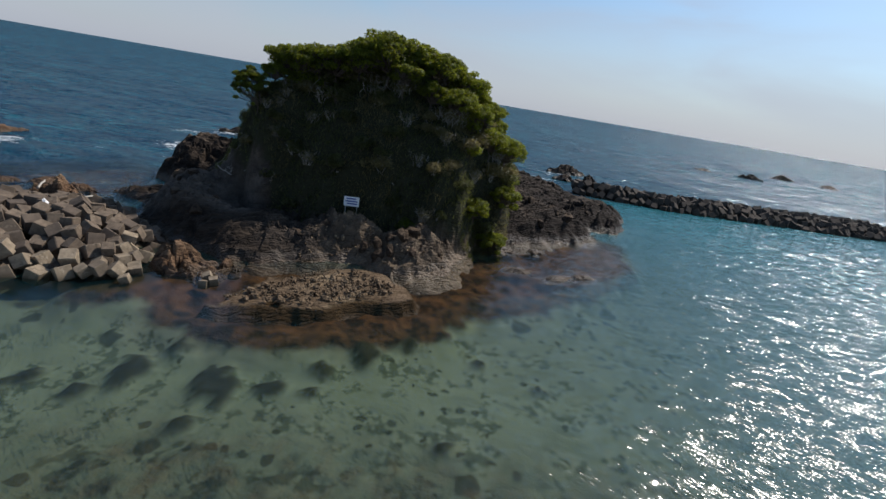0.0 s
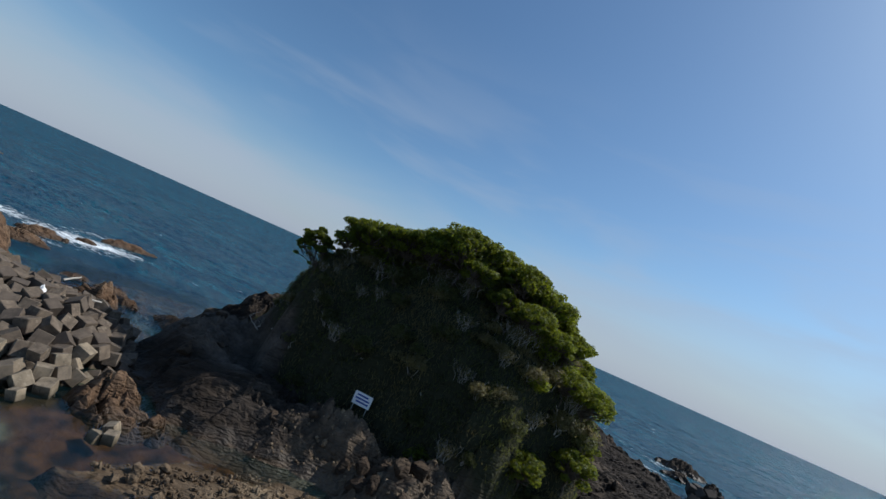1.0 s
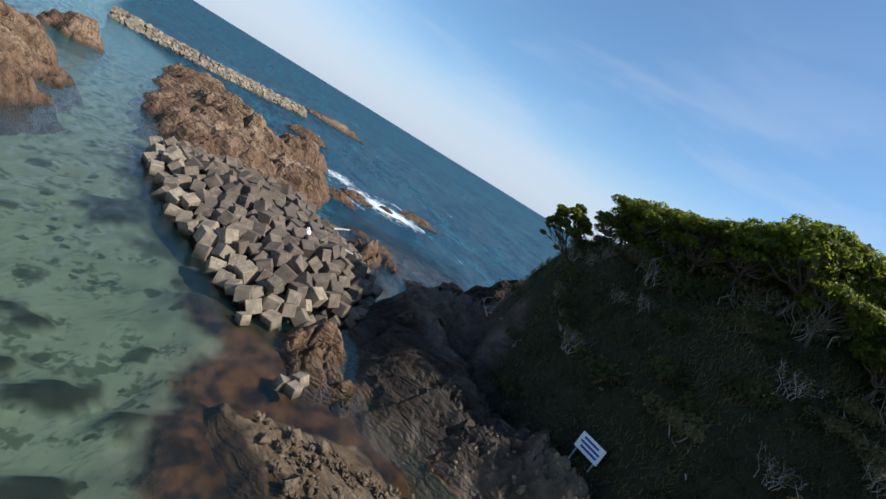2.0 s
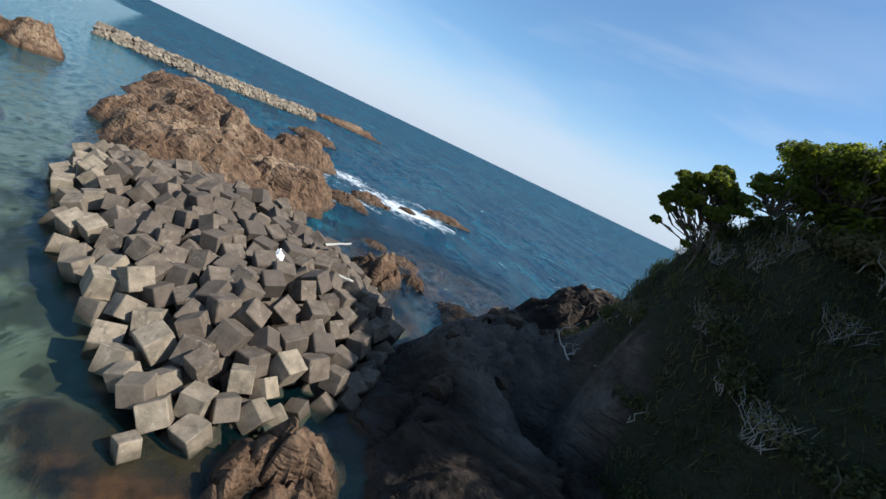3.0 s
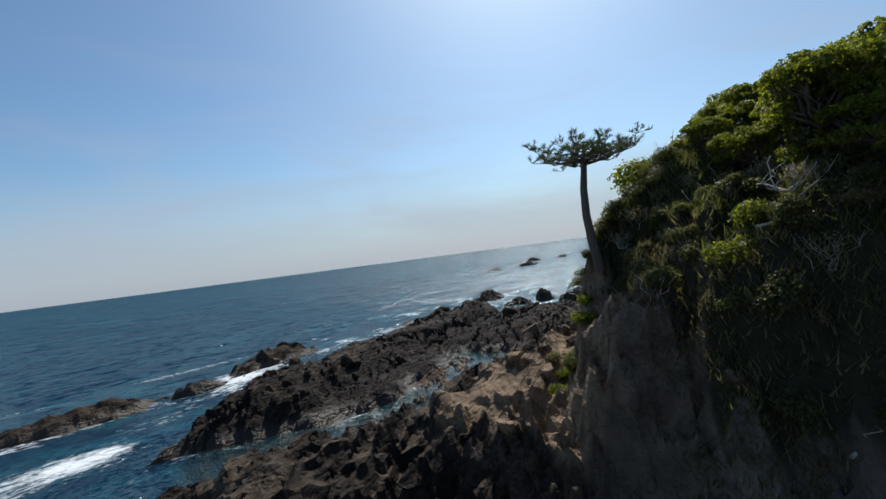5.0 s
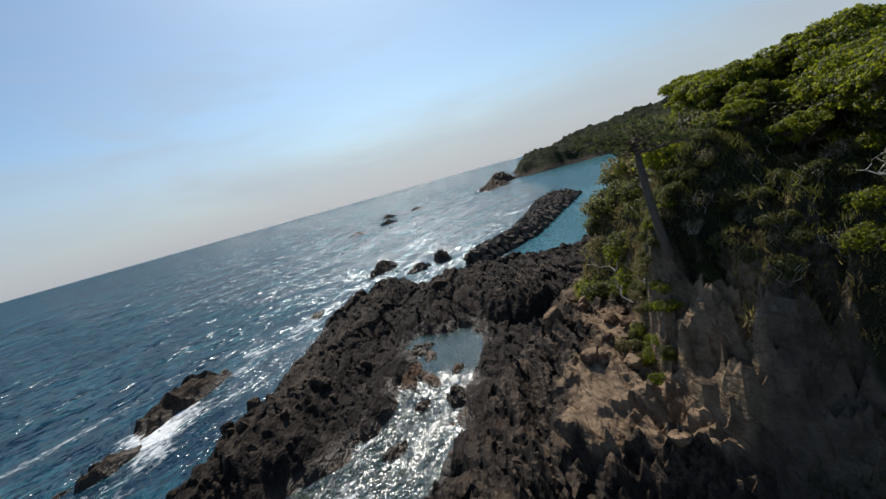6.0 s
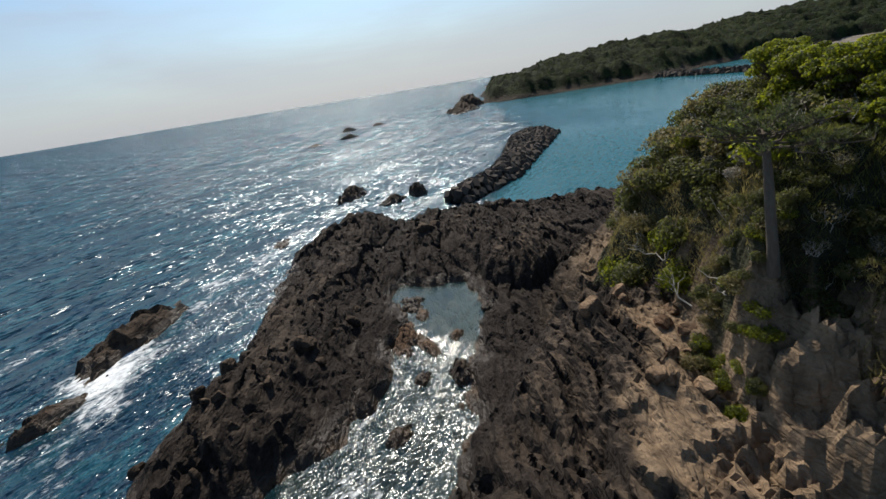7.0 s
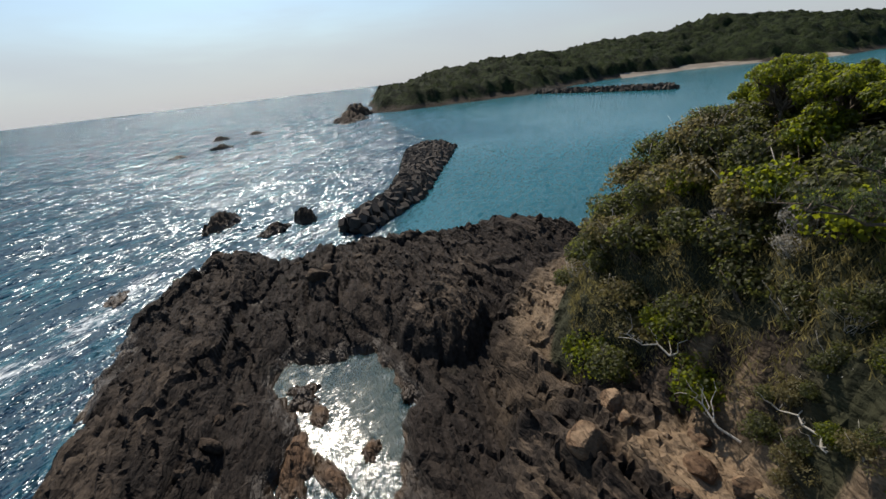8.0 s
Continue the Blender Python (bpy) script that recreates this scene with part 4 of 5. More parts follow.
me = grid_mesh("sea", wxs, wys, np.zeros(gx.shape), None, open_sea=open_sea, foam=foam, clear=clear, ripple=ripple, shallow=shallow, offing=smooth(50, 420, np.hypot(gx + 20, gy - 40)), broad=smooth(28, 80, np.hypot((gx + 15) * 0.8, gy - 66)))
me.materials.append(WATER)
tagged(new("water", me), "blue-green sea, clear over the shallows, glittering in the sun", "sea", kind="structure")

# ---- concrete blocks ----
def block_mesh(name, size, seed, mat):
    """A cast concrete cube with worn, chamfered edges."""
    rnd = random.Random(seed)
    bm = bmesh.new()
    bmesh.ops.create_cube(bm, size=size)
    for v in bm.verts:
        v.co += Vector([rnd.uniform(-0.02, 0.02) * size for _ in range(3)])
    bmesh.ops.bevel(bm, geom=bm.edges[:], offset=size * rnd.uniform(0.03, 0.055), segments=1, affect="EDGES")
    for v in bm.verts:
        v.co += Vector([rnd.uniform(-0.008, 0.008) * size for _ in range(3)])
    me = bpy.data.meshes.new(name)
    bm.to_mesh(me)
    bm.free()
    me.materials.append(mat)
    return me


BLOCKS = [block_mesh("concrete_block", 0.94, k, CONCRETE if k < 6 else PALE_CONCRETE) for k in range(10)]


def pile_height(x, y):
    d = float(inside(np.array(x), np.array(y), PILE))
    return -0.05 + 2.5 * (1 - math.exp(-max(d, 0) / 2.6)) + 0.35 * float(vnoise(x * 0.35, y * 0.35, 60)), d


rnd = random.Random(5)
spots = []
tries = 0
while tries < 60000 and len(spots) < 680:
    tries += 1
    x, y = rnd.uniform(-47, -18), rnd.uniform(23, 44)
    h, d = pile_height(x, y)
    if d > 0.1 and all((x - a) ** 2 + (y - b) ** 2 > (0.95 if x < -22 else 0.8) ** 2 for a, b, _ in spots):
        spots.append((x, y, h))
spots.sort(key=lambda s: math.hypot(s[0] + 22, s[1] - 34))
far_spots, spots = spots[294:], spots[:294]
spots += [(-15.0, 31.6, 0.2), (-14.3, 31.1, 0.15), (-14.8, 30.7, 0.0), (-19.4, 29.3, 0.1)]
for k, (x, y, h) in enumerate(spots):
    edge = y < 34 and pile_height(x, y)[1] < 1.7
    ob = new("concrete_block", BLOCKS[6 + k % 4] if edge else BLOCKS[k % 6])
    if rnd.random() < 0.45 and x < -16:
        turn = Euler((rnd.uniform(0, 6.3), math.asin(rnd.uniform(-1, 1)), rnd.uniform(0, 6.3)))
    else:
        turn = Euler((rnd.uniform(-0.5, 0.5), rnd.uniform(-0.5, 0.5), rnd.uniform(0, 6.3)))
    ob.matrix_basis = Matrix.LocRotScale((x, y, h + (rnd.uniform(-0.3, 0.35) if x < -18.5 else 0)), turn, [(1.0 if x < -22 else 0.84) * rnd.uniform(0.9, 1.06) if k < len(spots) - 4 else 0.62] * 3)
    tagged(ob, "pale sun-bleached concrete cube at the edge of the pile" if edge else "weathered grey-brown concrete cube in a jumbled breakwater pile", "concrete block", "concrete blocks of the pile")


def joined_blocks(name, places, size, mat, label, category="breakwater"):
    """Many like cubes as one mesh, for the ones that lie under or far off."""
    rnd = random.Random(len(places))
    c = size / 2
    k = c * 0.86
    base = np.array([(sx * (c if ax == 0 else k), sy * (c if ax == 1 else k), sz * (c if ax == 2 else k)) for ax in range(3) for sx in (-1, 1) for sy in (-1, 1) for sz in (-1, 1)])
    bm = bmesh.new()
    for p in base:
        bm.verts.new(p)
    hull = bmesh.ops.convex_hull(bm, input=bm.verts[:])
    bmesh.ops.dissolve_limit(bm, angle_limit=0.02, verts=bm.verts[:], edges=bm.edges[:])
    bm.verts.index_update()
    co, faces = np.array([v.co[:] for v in bm.verts]), [[v.index for v in f.verts] for f in bm.faces]
    bm.free()
    verts, polys = [], []
    for x, y, z in places:
        r = np.array(Euler((rnd.uniform(-0.8, 0.8), rnd.uniform(-0.8, 0.8), rnd.uniform(0, 3))).to_matrix())
        at = len(verts) * 1
        polys += [[i + at for i in f] for f in faces]
        verts += list(co @ r.T * rnd.uniform(0.9, 1.1) + (x, y, z))
    ob = new(name, mesh_from(name, verts, polys, mat))
    return tagged(ob, label, category, kind="stuff")


pale_spots = [s for s in far_spots if s[1] < 34 and pile_height(s[0], s[1])[1] < 2.4]
joined_blocks("block_pile", [s for s in far_spots if s not in pale_spots], 0.96, CONCRETE, "far end of the jumbled pile of weathered concrete cubes")
joined_blocks("block_pile", pale_spots, 0.96, PALE_CONCRETE, "pale bleached concrete cubes along the pile's lagoon edge")
under = [(x + rnd.uniform(-0.6, 0.6), y + rnd.uniform(-0.6, 0.6), max(h - 1.1, -0.4)) for x, y, h in spots[:-4] + far_spots if h > 0.5]
joined_blocks("block_underlayer", under, 0.98, CONCRETE, "lower layer of weathered concrete cubes inside the pile")


def breakwater(path, widths, height, size, count, label, seed, mat):
    """A mole of dumped blocks along a bent line: the single blocks are its parts."""
    rnd = random.Random(seed)
    top = tagged(new("breakwater"), label, "breakwater")
    top.location = (path[0][0], path[0][1], 0)
    meshes = [block_mesh("block", size, seed + k, mat) for k in range(3)]
    lens = [math.dist(a, b) for a, b in zip(path, path[1:])]
    made = []
    tries = 0
    while len(made) < count and tries < 20000:
        tries += 1
        s = rnd.uniform(0, sum(lens))
        i = 0
        while s > lens[i]:
            s -= lens[i]
            i += 1
        f = s / lens[i]
        (ax, ay), (bx_, by_) = path[i], path[i + 1]
        w = widths[i] * (1 - f) + widths[i + 1] * f
        e = rnd.uniform(-1, 1)
        nx, ny = -(by_ - ay) / lens[i], (bx_ - ax) / lens[i]
        x, y = ax + (bx_ - ax) * f + nx * e * w, ay + (by_ - ay) * f + ny * e * w
        z = height * (1 - abs(e) ** 2.2) + rnd.uniform(-0.2, 0.2)
        if all((x - a) ** 2 + (y - b) ** 2 > (size * 0.82) ** 2 for a, b, _ in made[:]):
            made.append((x, y, z))
    for k, (x, y, z) in enumerate(made[:300]):
        ob = new("block", meshes[k % 3])
        ob.parent = top
        ob.matrix_basis = Matrix.LocRotScale((x - path[0][0], y - path[0][1], z), Euler((rnd.uniform(-0.8, 0.8), rnd.uniform(-0.8, 0.8), rnd.uniform(0, 3))), (1, 1, 1))
    fill = joined_blocks("block_fill", [(x - path[0][0] + 0.6, y - path[0][1] + 0.4, z - size * 0.75) for x, y, z in made] + [(x - path[0][0], y - path[0][1], z) for x, y, z in made[300:]], size, mat, "", "")
    fill.parent = top


breakwater([(28.5, 98.8), (48, 97.5), (75, 102.8), (104, 109.3)], [2.4, 3.6, 5.0, 7.4], 2.0, 1.35, 560, "long dark breakwater of dumped concrete blocks in the sea", 70, DARK_CONCRETE)
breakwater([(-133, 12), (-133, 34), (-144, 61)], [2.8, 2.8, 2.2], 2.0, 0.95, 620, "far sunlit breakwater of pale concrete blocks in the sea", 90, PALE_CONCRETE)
breakwater([(345, 95), (300, 55), (258, 14)], [3, 3, 3], 2.2, 2.4, 130, "distant dark breakwater off the wooded headland", 95, DARK_CONCRETE)


# ---- plants ----
def leaf_cloud(rnd, clumps, leaves, size, spread=0.9):
    """Leaf sprays, each a bent pair of triangles, on the shells of the clumps given as (centre, radii)."""
    verts, faces = [], []
    for (cx, cy, cz), (rx, ry, rz), share in clumps:
        for _ in range(int(leaves * share)):
            while True:
                v = Vector((rnd.gauss(0, 1), rnd.gauss(0, 1), rnd.gauss(0, 1))).normalized()
                if v.z > -0.45 or rnd.random() < 0.3:
                    break
            k = rnd.uniform(0.72, 1.06) * (1 + 0.16 * math.sin(5 * v.x + 3 * v.y + cx) * math.cos(4 * v.z + cy))
            p = Vector((cx + v.x * rx * k, cy + v.y * ry * k, cz + v.z * rz * k))
            out = (v + Vector((rnd.uniform(-spread, spread), rnd.uniform(-spread, spread), rnd.uniform(-0.3, spread)))).normalized()
            side = out.cross(Vector((rnd.uniform(-1, 1), rnd.uniform(-1, 1), rnd.uniform(-1, 1)))).normalized()
            up = out.cross(side)
            s = size * rnd.uniform(0.6, 1.3)
            n = len(verts)
            verts += [p - side * s * 0.5, p + up * s * 0.75 + out * s * 0.1, p + side * s * 0.5, p - up * s * 0.75 + out * s * 0.1]
            faces += [(n, n + 2, n + 1), (n, n + 3, n + 2)]
    return verts, faces


def tube(verts, faces, points, radii, sides=6):
    """A tapered bent limb along the points."""
    rings = []
    for i, p in enumerate(points):
        p = Vector(p)
        d = (Vector(points[min(i + 1, len(points) - 1)]) - Vector(points[max(i - 1, 0)])).normalized()
        a = d.orthogonal().normalized()
        b = d.cross(a)
        at = len(verts)
        verts += [p + (a * math.cos(2 * math.pi * k / sides) + b * math.sin(2 * math.pi * k / sides)) * radii[i] for k in range(sides)]
        rings.append(at)
    for r0, r1 in zip(rings, rings[1:]):
        faces += [(r0 + k, r0 + (k + 1) % sides, r1 + (k + 1) % sides, r1 + k) for k in range(sides)]
    faces.append([rings[-1] + k for k in range(sides)])


def bent(rnd, a, b, n=5, wobble=0.12):
    a, b = Vector(a), Vector(b)
    size = (b - a).length
    return [a + (b - a) * (i / n) + Vector((rnd.uniform(-1, 1), rnd.uniform(-1, 1), rnd.uniform(-0.5, 0.5))) * size * wobble * (0 if i in (0, n) else 1) for i in range(n + 1)]


def tree_meshes(seed, height, radius, pads, leaf=0.26, leaves=900, lean=(0, 0), girth=1.0, puff=1.15):
    """A wind-shaped evergreen: a forked trunk with limbs up to flat leafy pads."""
    rnd = random.Random(seed)
    wood_v, wood_f, clumps = [], [], []
    fork = Vector((rnd.uniform(-0.3, 0.3), rnd.uniform(-0.3, 0.3), height * 0.3))
    tube(wood_v, wood_f, bent(rnd, (0, 0, -0.6), fork, 4, 0.06), [g * girth for g in (0.2, 0.18, 0.16, 0.15, 0.14)], 7)
    for k in range(pads):
        t = 2 * math.pi * (k + rnd.uniform(-0.3, 0.3)) / pads
        far = radius * math.sqrt(rnd.uniform(0.0, 0.72))
        c = (lean[0] + far * math.cos(t), lean[1] + far * math.sin(t), height * (0.9 - 0.28 * (far / radius) ** 1.5 - (rnd.uniform(0.08, 0.3) if k % 3 == 0 else 0)) + rnd.uniform(-0.4, 0.3))
        r = radius * rnd.uniform(0.12, 0.24) * puff
        clumps.append((c, (r, r * rnd.uniform(0.8, 1.1), r * rnd.uniform(0.5, 0.75)), rnd.uniform(0.6, 1.3) * (r / radius / 0.18 / puff) ** 1.5))
        limb = bent(rnd, fork, Vector(c) - Vector((0, 0, r * 0.25)), 5, 0.09)
        tube(wood_v, wood_f, limb, [g * girth for g in (0.11, 0.09, 0.075, 0.06, 0.045, 0.03)], 5)
        for _ in range(2):
            e = Vector(c) + Vector((rnd.uniform(-1, 1) * r * 0.8, rnd.uniform(-1, 1) * r * 0.8, rnd.uniform(-0.1, 0.3) * r))
            tube(wood_v, wood_f, bent(rnd, limb[3], e, 3, 0.12), [0.045, 0.035, 0.025, 0.012], 4)
    v, f = leaf_cloud(rnd, clumps, leaves, leaf)
    return mesh_from("trunk", wood_v, wood_f, BARK, True), mesh_from("crown", v, f, LEAF)


def plant(name, meshes, x, y, z, turn, scale, label, category, group, names):
    ob = new(name)
    ob.matrix_basis = Matrix.LocRotScale((x, y, z), Euler((0, 0, turn)), (scale, scale, scale))
    tagged(ob, label, category, group)
    for n, me in zip(names, meshes):
        part(n, me, ob)
    return ob


TREES = [tree_meshes(200 + k, (5.6, 6.4, 5.0, 6.0)[k], (3.2, 3.6, 3.0, 3.4)[k], (42, 48, 38, 44)[k], 0.16, 235) for k in range(4)]
rnd = random.Random(12)
TREES.append(tree_meshes(221, 4.0, 1.9, 34, 0.1, 680, (-0.55, -1.6), 0.6, 1.2))
TREES.append(tree_meshes(222, 4.7, 1.3, 20, 0.1, 680, (-0.9, -1.6), 0.5, 1.2))
CROWNS = [(-18.1, 47.4, 4, 0.8), (-18.3, 47.0, 5, 0.8), (-16.9, 47.9, 2, 0.48), (-13.2, 54.2, 0, 0.36), (-11.6, 55.6, 2, 0.36), (-14.6, 52.0, 3, 0.4), (-16.4, 49.0, 1, 0.64), (-14.9, 48.8, 0, 0.72), (-13.2, 49.4, 1, 0.72), (-11.2, 49.2, 3, 0.76), (-9.3, 49.2, 1, 0.74), (-6.6, 49.6, 1, 0.92), (-8.0, 54.4, 1, 0.64), (-5.6, 56.0, 3, 0.66), (-3.0, 57.2, 1, 0.6), (-10.4, 53.6, 0, 0.5), (-4.4, 51.0, 3, 0.86), (-1.2, 51.4, 1, 0.8), (1.4, 52.4, 0, 0.85), (4.4, 53.4, 3, 0.72), (6.8, 55.5, 2, 0.7)]
tries = 0
while len(CROWNS) < 56 and tries < 5000:
    tries += 1
    x, y = rnd.uniform(-17, 8), rnd.uniform(44.5, 61)
    h = float(hill(np.array(x), np.array(y)))
    if h > 3.0 and (y > 48.9 or (x > 2.5 and h > 7.0)) and y < 53.5 + 0.55 * (x + 8) and all((x - a) ** 2 + (y - b) ** 2 > 2.0**2 for a, b, _, _ in CROWNS):
        CROWNS.append((x, y, rnd.randrange(4), rnd.uniform(0.5, 0.68)))
for x, y, k, s in CROWNS:
    plant("tree", TREES[k], x, y, island_z(x, y) - 0.2, 0.0 if k > 3 else rnd.uniform(0, 6.3), s, "wind-shaped evergreen tree with bright green leaf pads and pale limbs", "tree", "trees on the knoll", ("trunk", "crown"))


def shrub_meshes(seed, r, h, mat, leaves, leaf):
    rnd = random.Random(seed)
    clumps = [((rnd.uniform(-0.5, 0.5) * r, rnd.uniform(-0.5, 0.5) * r, h * rnd.uniform(0.35, 0.7)), (r * rnd.uniform(0.4, 0.65), r * rnd.uniform(0.4, 0.65), h * rnd.uniform(0.3, 0.45)), 0.25) for _ in range(6)]
    v, f = leaf_cloud(rnd, clumps, leaves, leaf, 1.2)
    wv, wf = [], []
    for _ in range(7):
        e = (rnd.uniform(-0.8, 0.8) * r, rnd.uniform(-0.8, 0.8) * r, h * rnd.uniform(0.7, 1.15))
        tube(wv, wf, bent(rnd, (0, 0, -0.4), e, 4, 0.13), [0.04, 0.034, 0.028, 0.02, 0.008], 4)
    return mesh_from("stem", wv, wf, PALE_BARK if seed % 2 else BARK, True), mesh_from("foliage", v, f, mat)


def bare_shrub(seed, r, h):
    """A leafless thicket of thin grey twigs with a few dry leaves."""
    rnd = random.Random(seed)
    wv, wf = [], []
    for _ in range(26):
        a = Vector((rnd.uniform(-0.4, 0.4) * r, rnd.uniform(-0.4, 0.4) * r, -0.3))
        e = a + Vector((rnd.uniform(-0.8, 0.8) * r, rnd.uniform(-0.8, 0.8) * r, h * rnd.uniform(0.7, 1.3)))
        limb = bent(rnd, a, e, 4, 0.12)
        tube(wv, wf, limb, [0.022, 0.019, 0.016, 0.012, 0.006], 3)
        for i in (2, 3):
            tube(wv, wf, [limb[i], limb[i] + Vector((rnd.uniform(-0.5, 0.5), rnd.uniform(-0.5, 0.5), rnd.uniform(0.1, 0.5)))], [0.011, 0.005], 3)
    clumps = [((0, 0, h * 0.5), (r * 0.8, r * 0.8, h * 0.45), 1.0)]
    return mesh_from("stem", wv, wf, PALE_BARK, True), mesh_from("foliage", *leaf_cloud(rnd, clumps, 260, 0.11, 1.2), DRY)


SHRUBS = [shrub_meshes(300 + k, 1.5, 1.6, (LEAF, SHRUB, SHRUB, DRY, SHRUB)[k], 1000, 0.125) for k in range(5)] + [bare_shrub(350, 1.3, 1.5)]
for j in range(20):
    for i in range(26):
        x, y = -25.5 + 1.65 * i + rnd.uniform(-0.7, 0.7), 43.2 + 1.52 * j + rnd.uniform(-0.6, 0.6)
        h = float(hill(np.array(x), np.array(y)))
        if h < 1.0 or math.hypot(x + 7.7, y - 43.6) < 1.8 or (x < -14.5 and y > 51 and h < 8.0) or (y > 58 and h < 2.5) or float(inside(np.array(x), np.array(y), WEST_FOOT)) > 0.2:
            continue
        s = rnd.uniform(0.8, 1.2) * (0.5 if x < -16.5 and y < 52 else 0.55 if h < 2 or (x < -12 and y > 50) else 0.85 if y < 49 else 1.1)
        north = y > 53.5 + 0.3 * (x + 8)
        kind = rnd.choice((1, 2, 4, 1, 3, 5, 2, 0) if north else (0, 5, 1, 5, 4, 3, 2, 3))
        label = "leafless grey thicket of thin dry twigs" if kind == 5 else "straw-coloured dry shrub on the slope" if kind == 3 else "dense olive-green coastal shrub with bare grey twigs"
        plant("shrub", SHRUBS[kind], x, y, island_z(x, y) - 0.25, rnd.uniform(0, 6.3), s, label, "shrub", "shrubs on the knoll", ("stem", "foliage"))

# a thicket of thin grey stems on the steep western flank
for k in range(32):
    x, y = rnd.uniform(-21.8, -15.5), rnd.uniform(45.6, 51.5)
    if float(inside(np.array(x), np.array(y), WEST_FOOT)) > -0.3:
        continue
    kind = rnd.choice((5, 5, 4, 0))
    plant("shrub", SHRUBS[kind], x, y, island_z(x, y) - 0.2, rnd.uniform(0, 6.3), rnd.uniform(0.45, 0.7), "leafless grey thicket of thin dry twigs" if kind == 5 else "small dark green shrub on the steep flank", "shrub", "shrubs on the knoll", ("stem", "foliage"))

# low shrubs on the crag round the pine's foot
for k in range(46):
    a, d = rnd.uniform(0, 6.3), rnd.uniform(0.4, 3.6)
    x, y = -16.0 + 1.0 * d * math.cos(a), 59.0 + 0.8 * d * math.sin(a)
    if y < 57.2 or math.hypot(x + 17.2, y - 58.0) < 0.5:
        continue
    kind = rnd.choice((1, 2, 3, 4))
    plant("shrub", SHRUBS[kind], x, y, island_z(x, y) - 0.2, rnd.uniform(0, 6.3), rnd.uniform(0.3, 0.5), "low yellow-green shrub on the crag under the pine", "shrub", "shrubs on the knoll", ("stem", "foliage"))

# yellow-green tufts on the sunny step under the pine
for k in range(16):
    x, y = rnd.uniform(-20.0, -16.0), rnd.uniform(57.4, 60.4)
    if math.hypot(x + 17.2, y - 58.0) < 0.5:
        continue
    plant("shrub", SHRUBS[0], x, y, island_z(x, y) - 0.12, rnd.uniform(0, 6.3), rnd.uniform(0.28, 0.46), "small bright yellow-green bush on the sunny ledge", "shrub", "shrubs on the knoll", ("stem", "foliage"))

# the northern slope, thick with scrub down to the ledge
for k in range(46):
    x, y = rnd.uniform(-13.5, 3.0), rnd.uniform(57.5, 65.5)
    if not 0.9 < float(hill(np.array(x), np.array(y))) < 9.0:
        continue
    kind = rnd.choice((1, 2, 4, 5, 1, 3))
    label = "leafless grey thicket of thin dry twigs" if kind == 5 else "straw-coloured dry shrub on the slope" if kind == 3 else "dense olive-green coastal shrub with bare grey twigs"
    plant("shrub", SHRUBS[kind], x, y, island_z(x, y) - 0.25, rnd.uniform(0, 6.3), rnd.uniform(0.6, 0.95), label, "shrub", "shrubs on the knoll", ("stem", "foliage"))

# shrubs hanging over the cliff's brow below the pine
for k in range(34):
    x, y = rnd.uniform(-18.2, -14.5), rnd.uniform(51.5, 56.8)
    if island_z(x, y) < 6.0 or math.hypot(x + 17.2, y - 58.0) < 0.6:
        continue
    kind = rnd.choice((1, 2, 4, 5, 1))
    plant("shrub", SHRUBS[kind], x, y, island_z(x, y) - 0.25, rnd.uniform(0, 6.3), rnd.uniform(0.3, 0.48), "leafless grey thicket of thin dry twigs" if kind == 5 else "dark green shrub clinging to the cliff's brow", "shrub", "shrubs on the knoll", ("stem", "foliage"))

# bleached dead shrubs among the green
for x, y, size in ((-10.3, 58.8, 0.75), (-9.4, 58.3, 0.65), (-11.0, 59.4, 0.5), (-7.0, 60.5, 0.5)):
    wood, leaf = bare_shrub(360 + int(size * 100), 1.3, 1.2)
    dead = mesh_from("foliage", *leaf_cloud(random.Random(361), [((0, 0, 0.8), (1.1, 1.0, 0.5), 1.0)], 420, 0.13, 1.2), ASHEN)
    plant("shrub", (wood, dead), x, y, island_z(x, y) + 0.25, x, size, "dead shrub with bleached ash-grey leaves and twigs", "shrub", "shrubs on the knoll", ("stem", "foliage"))

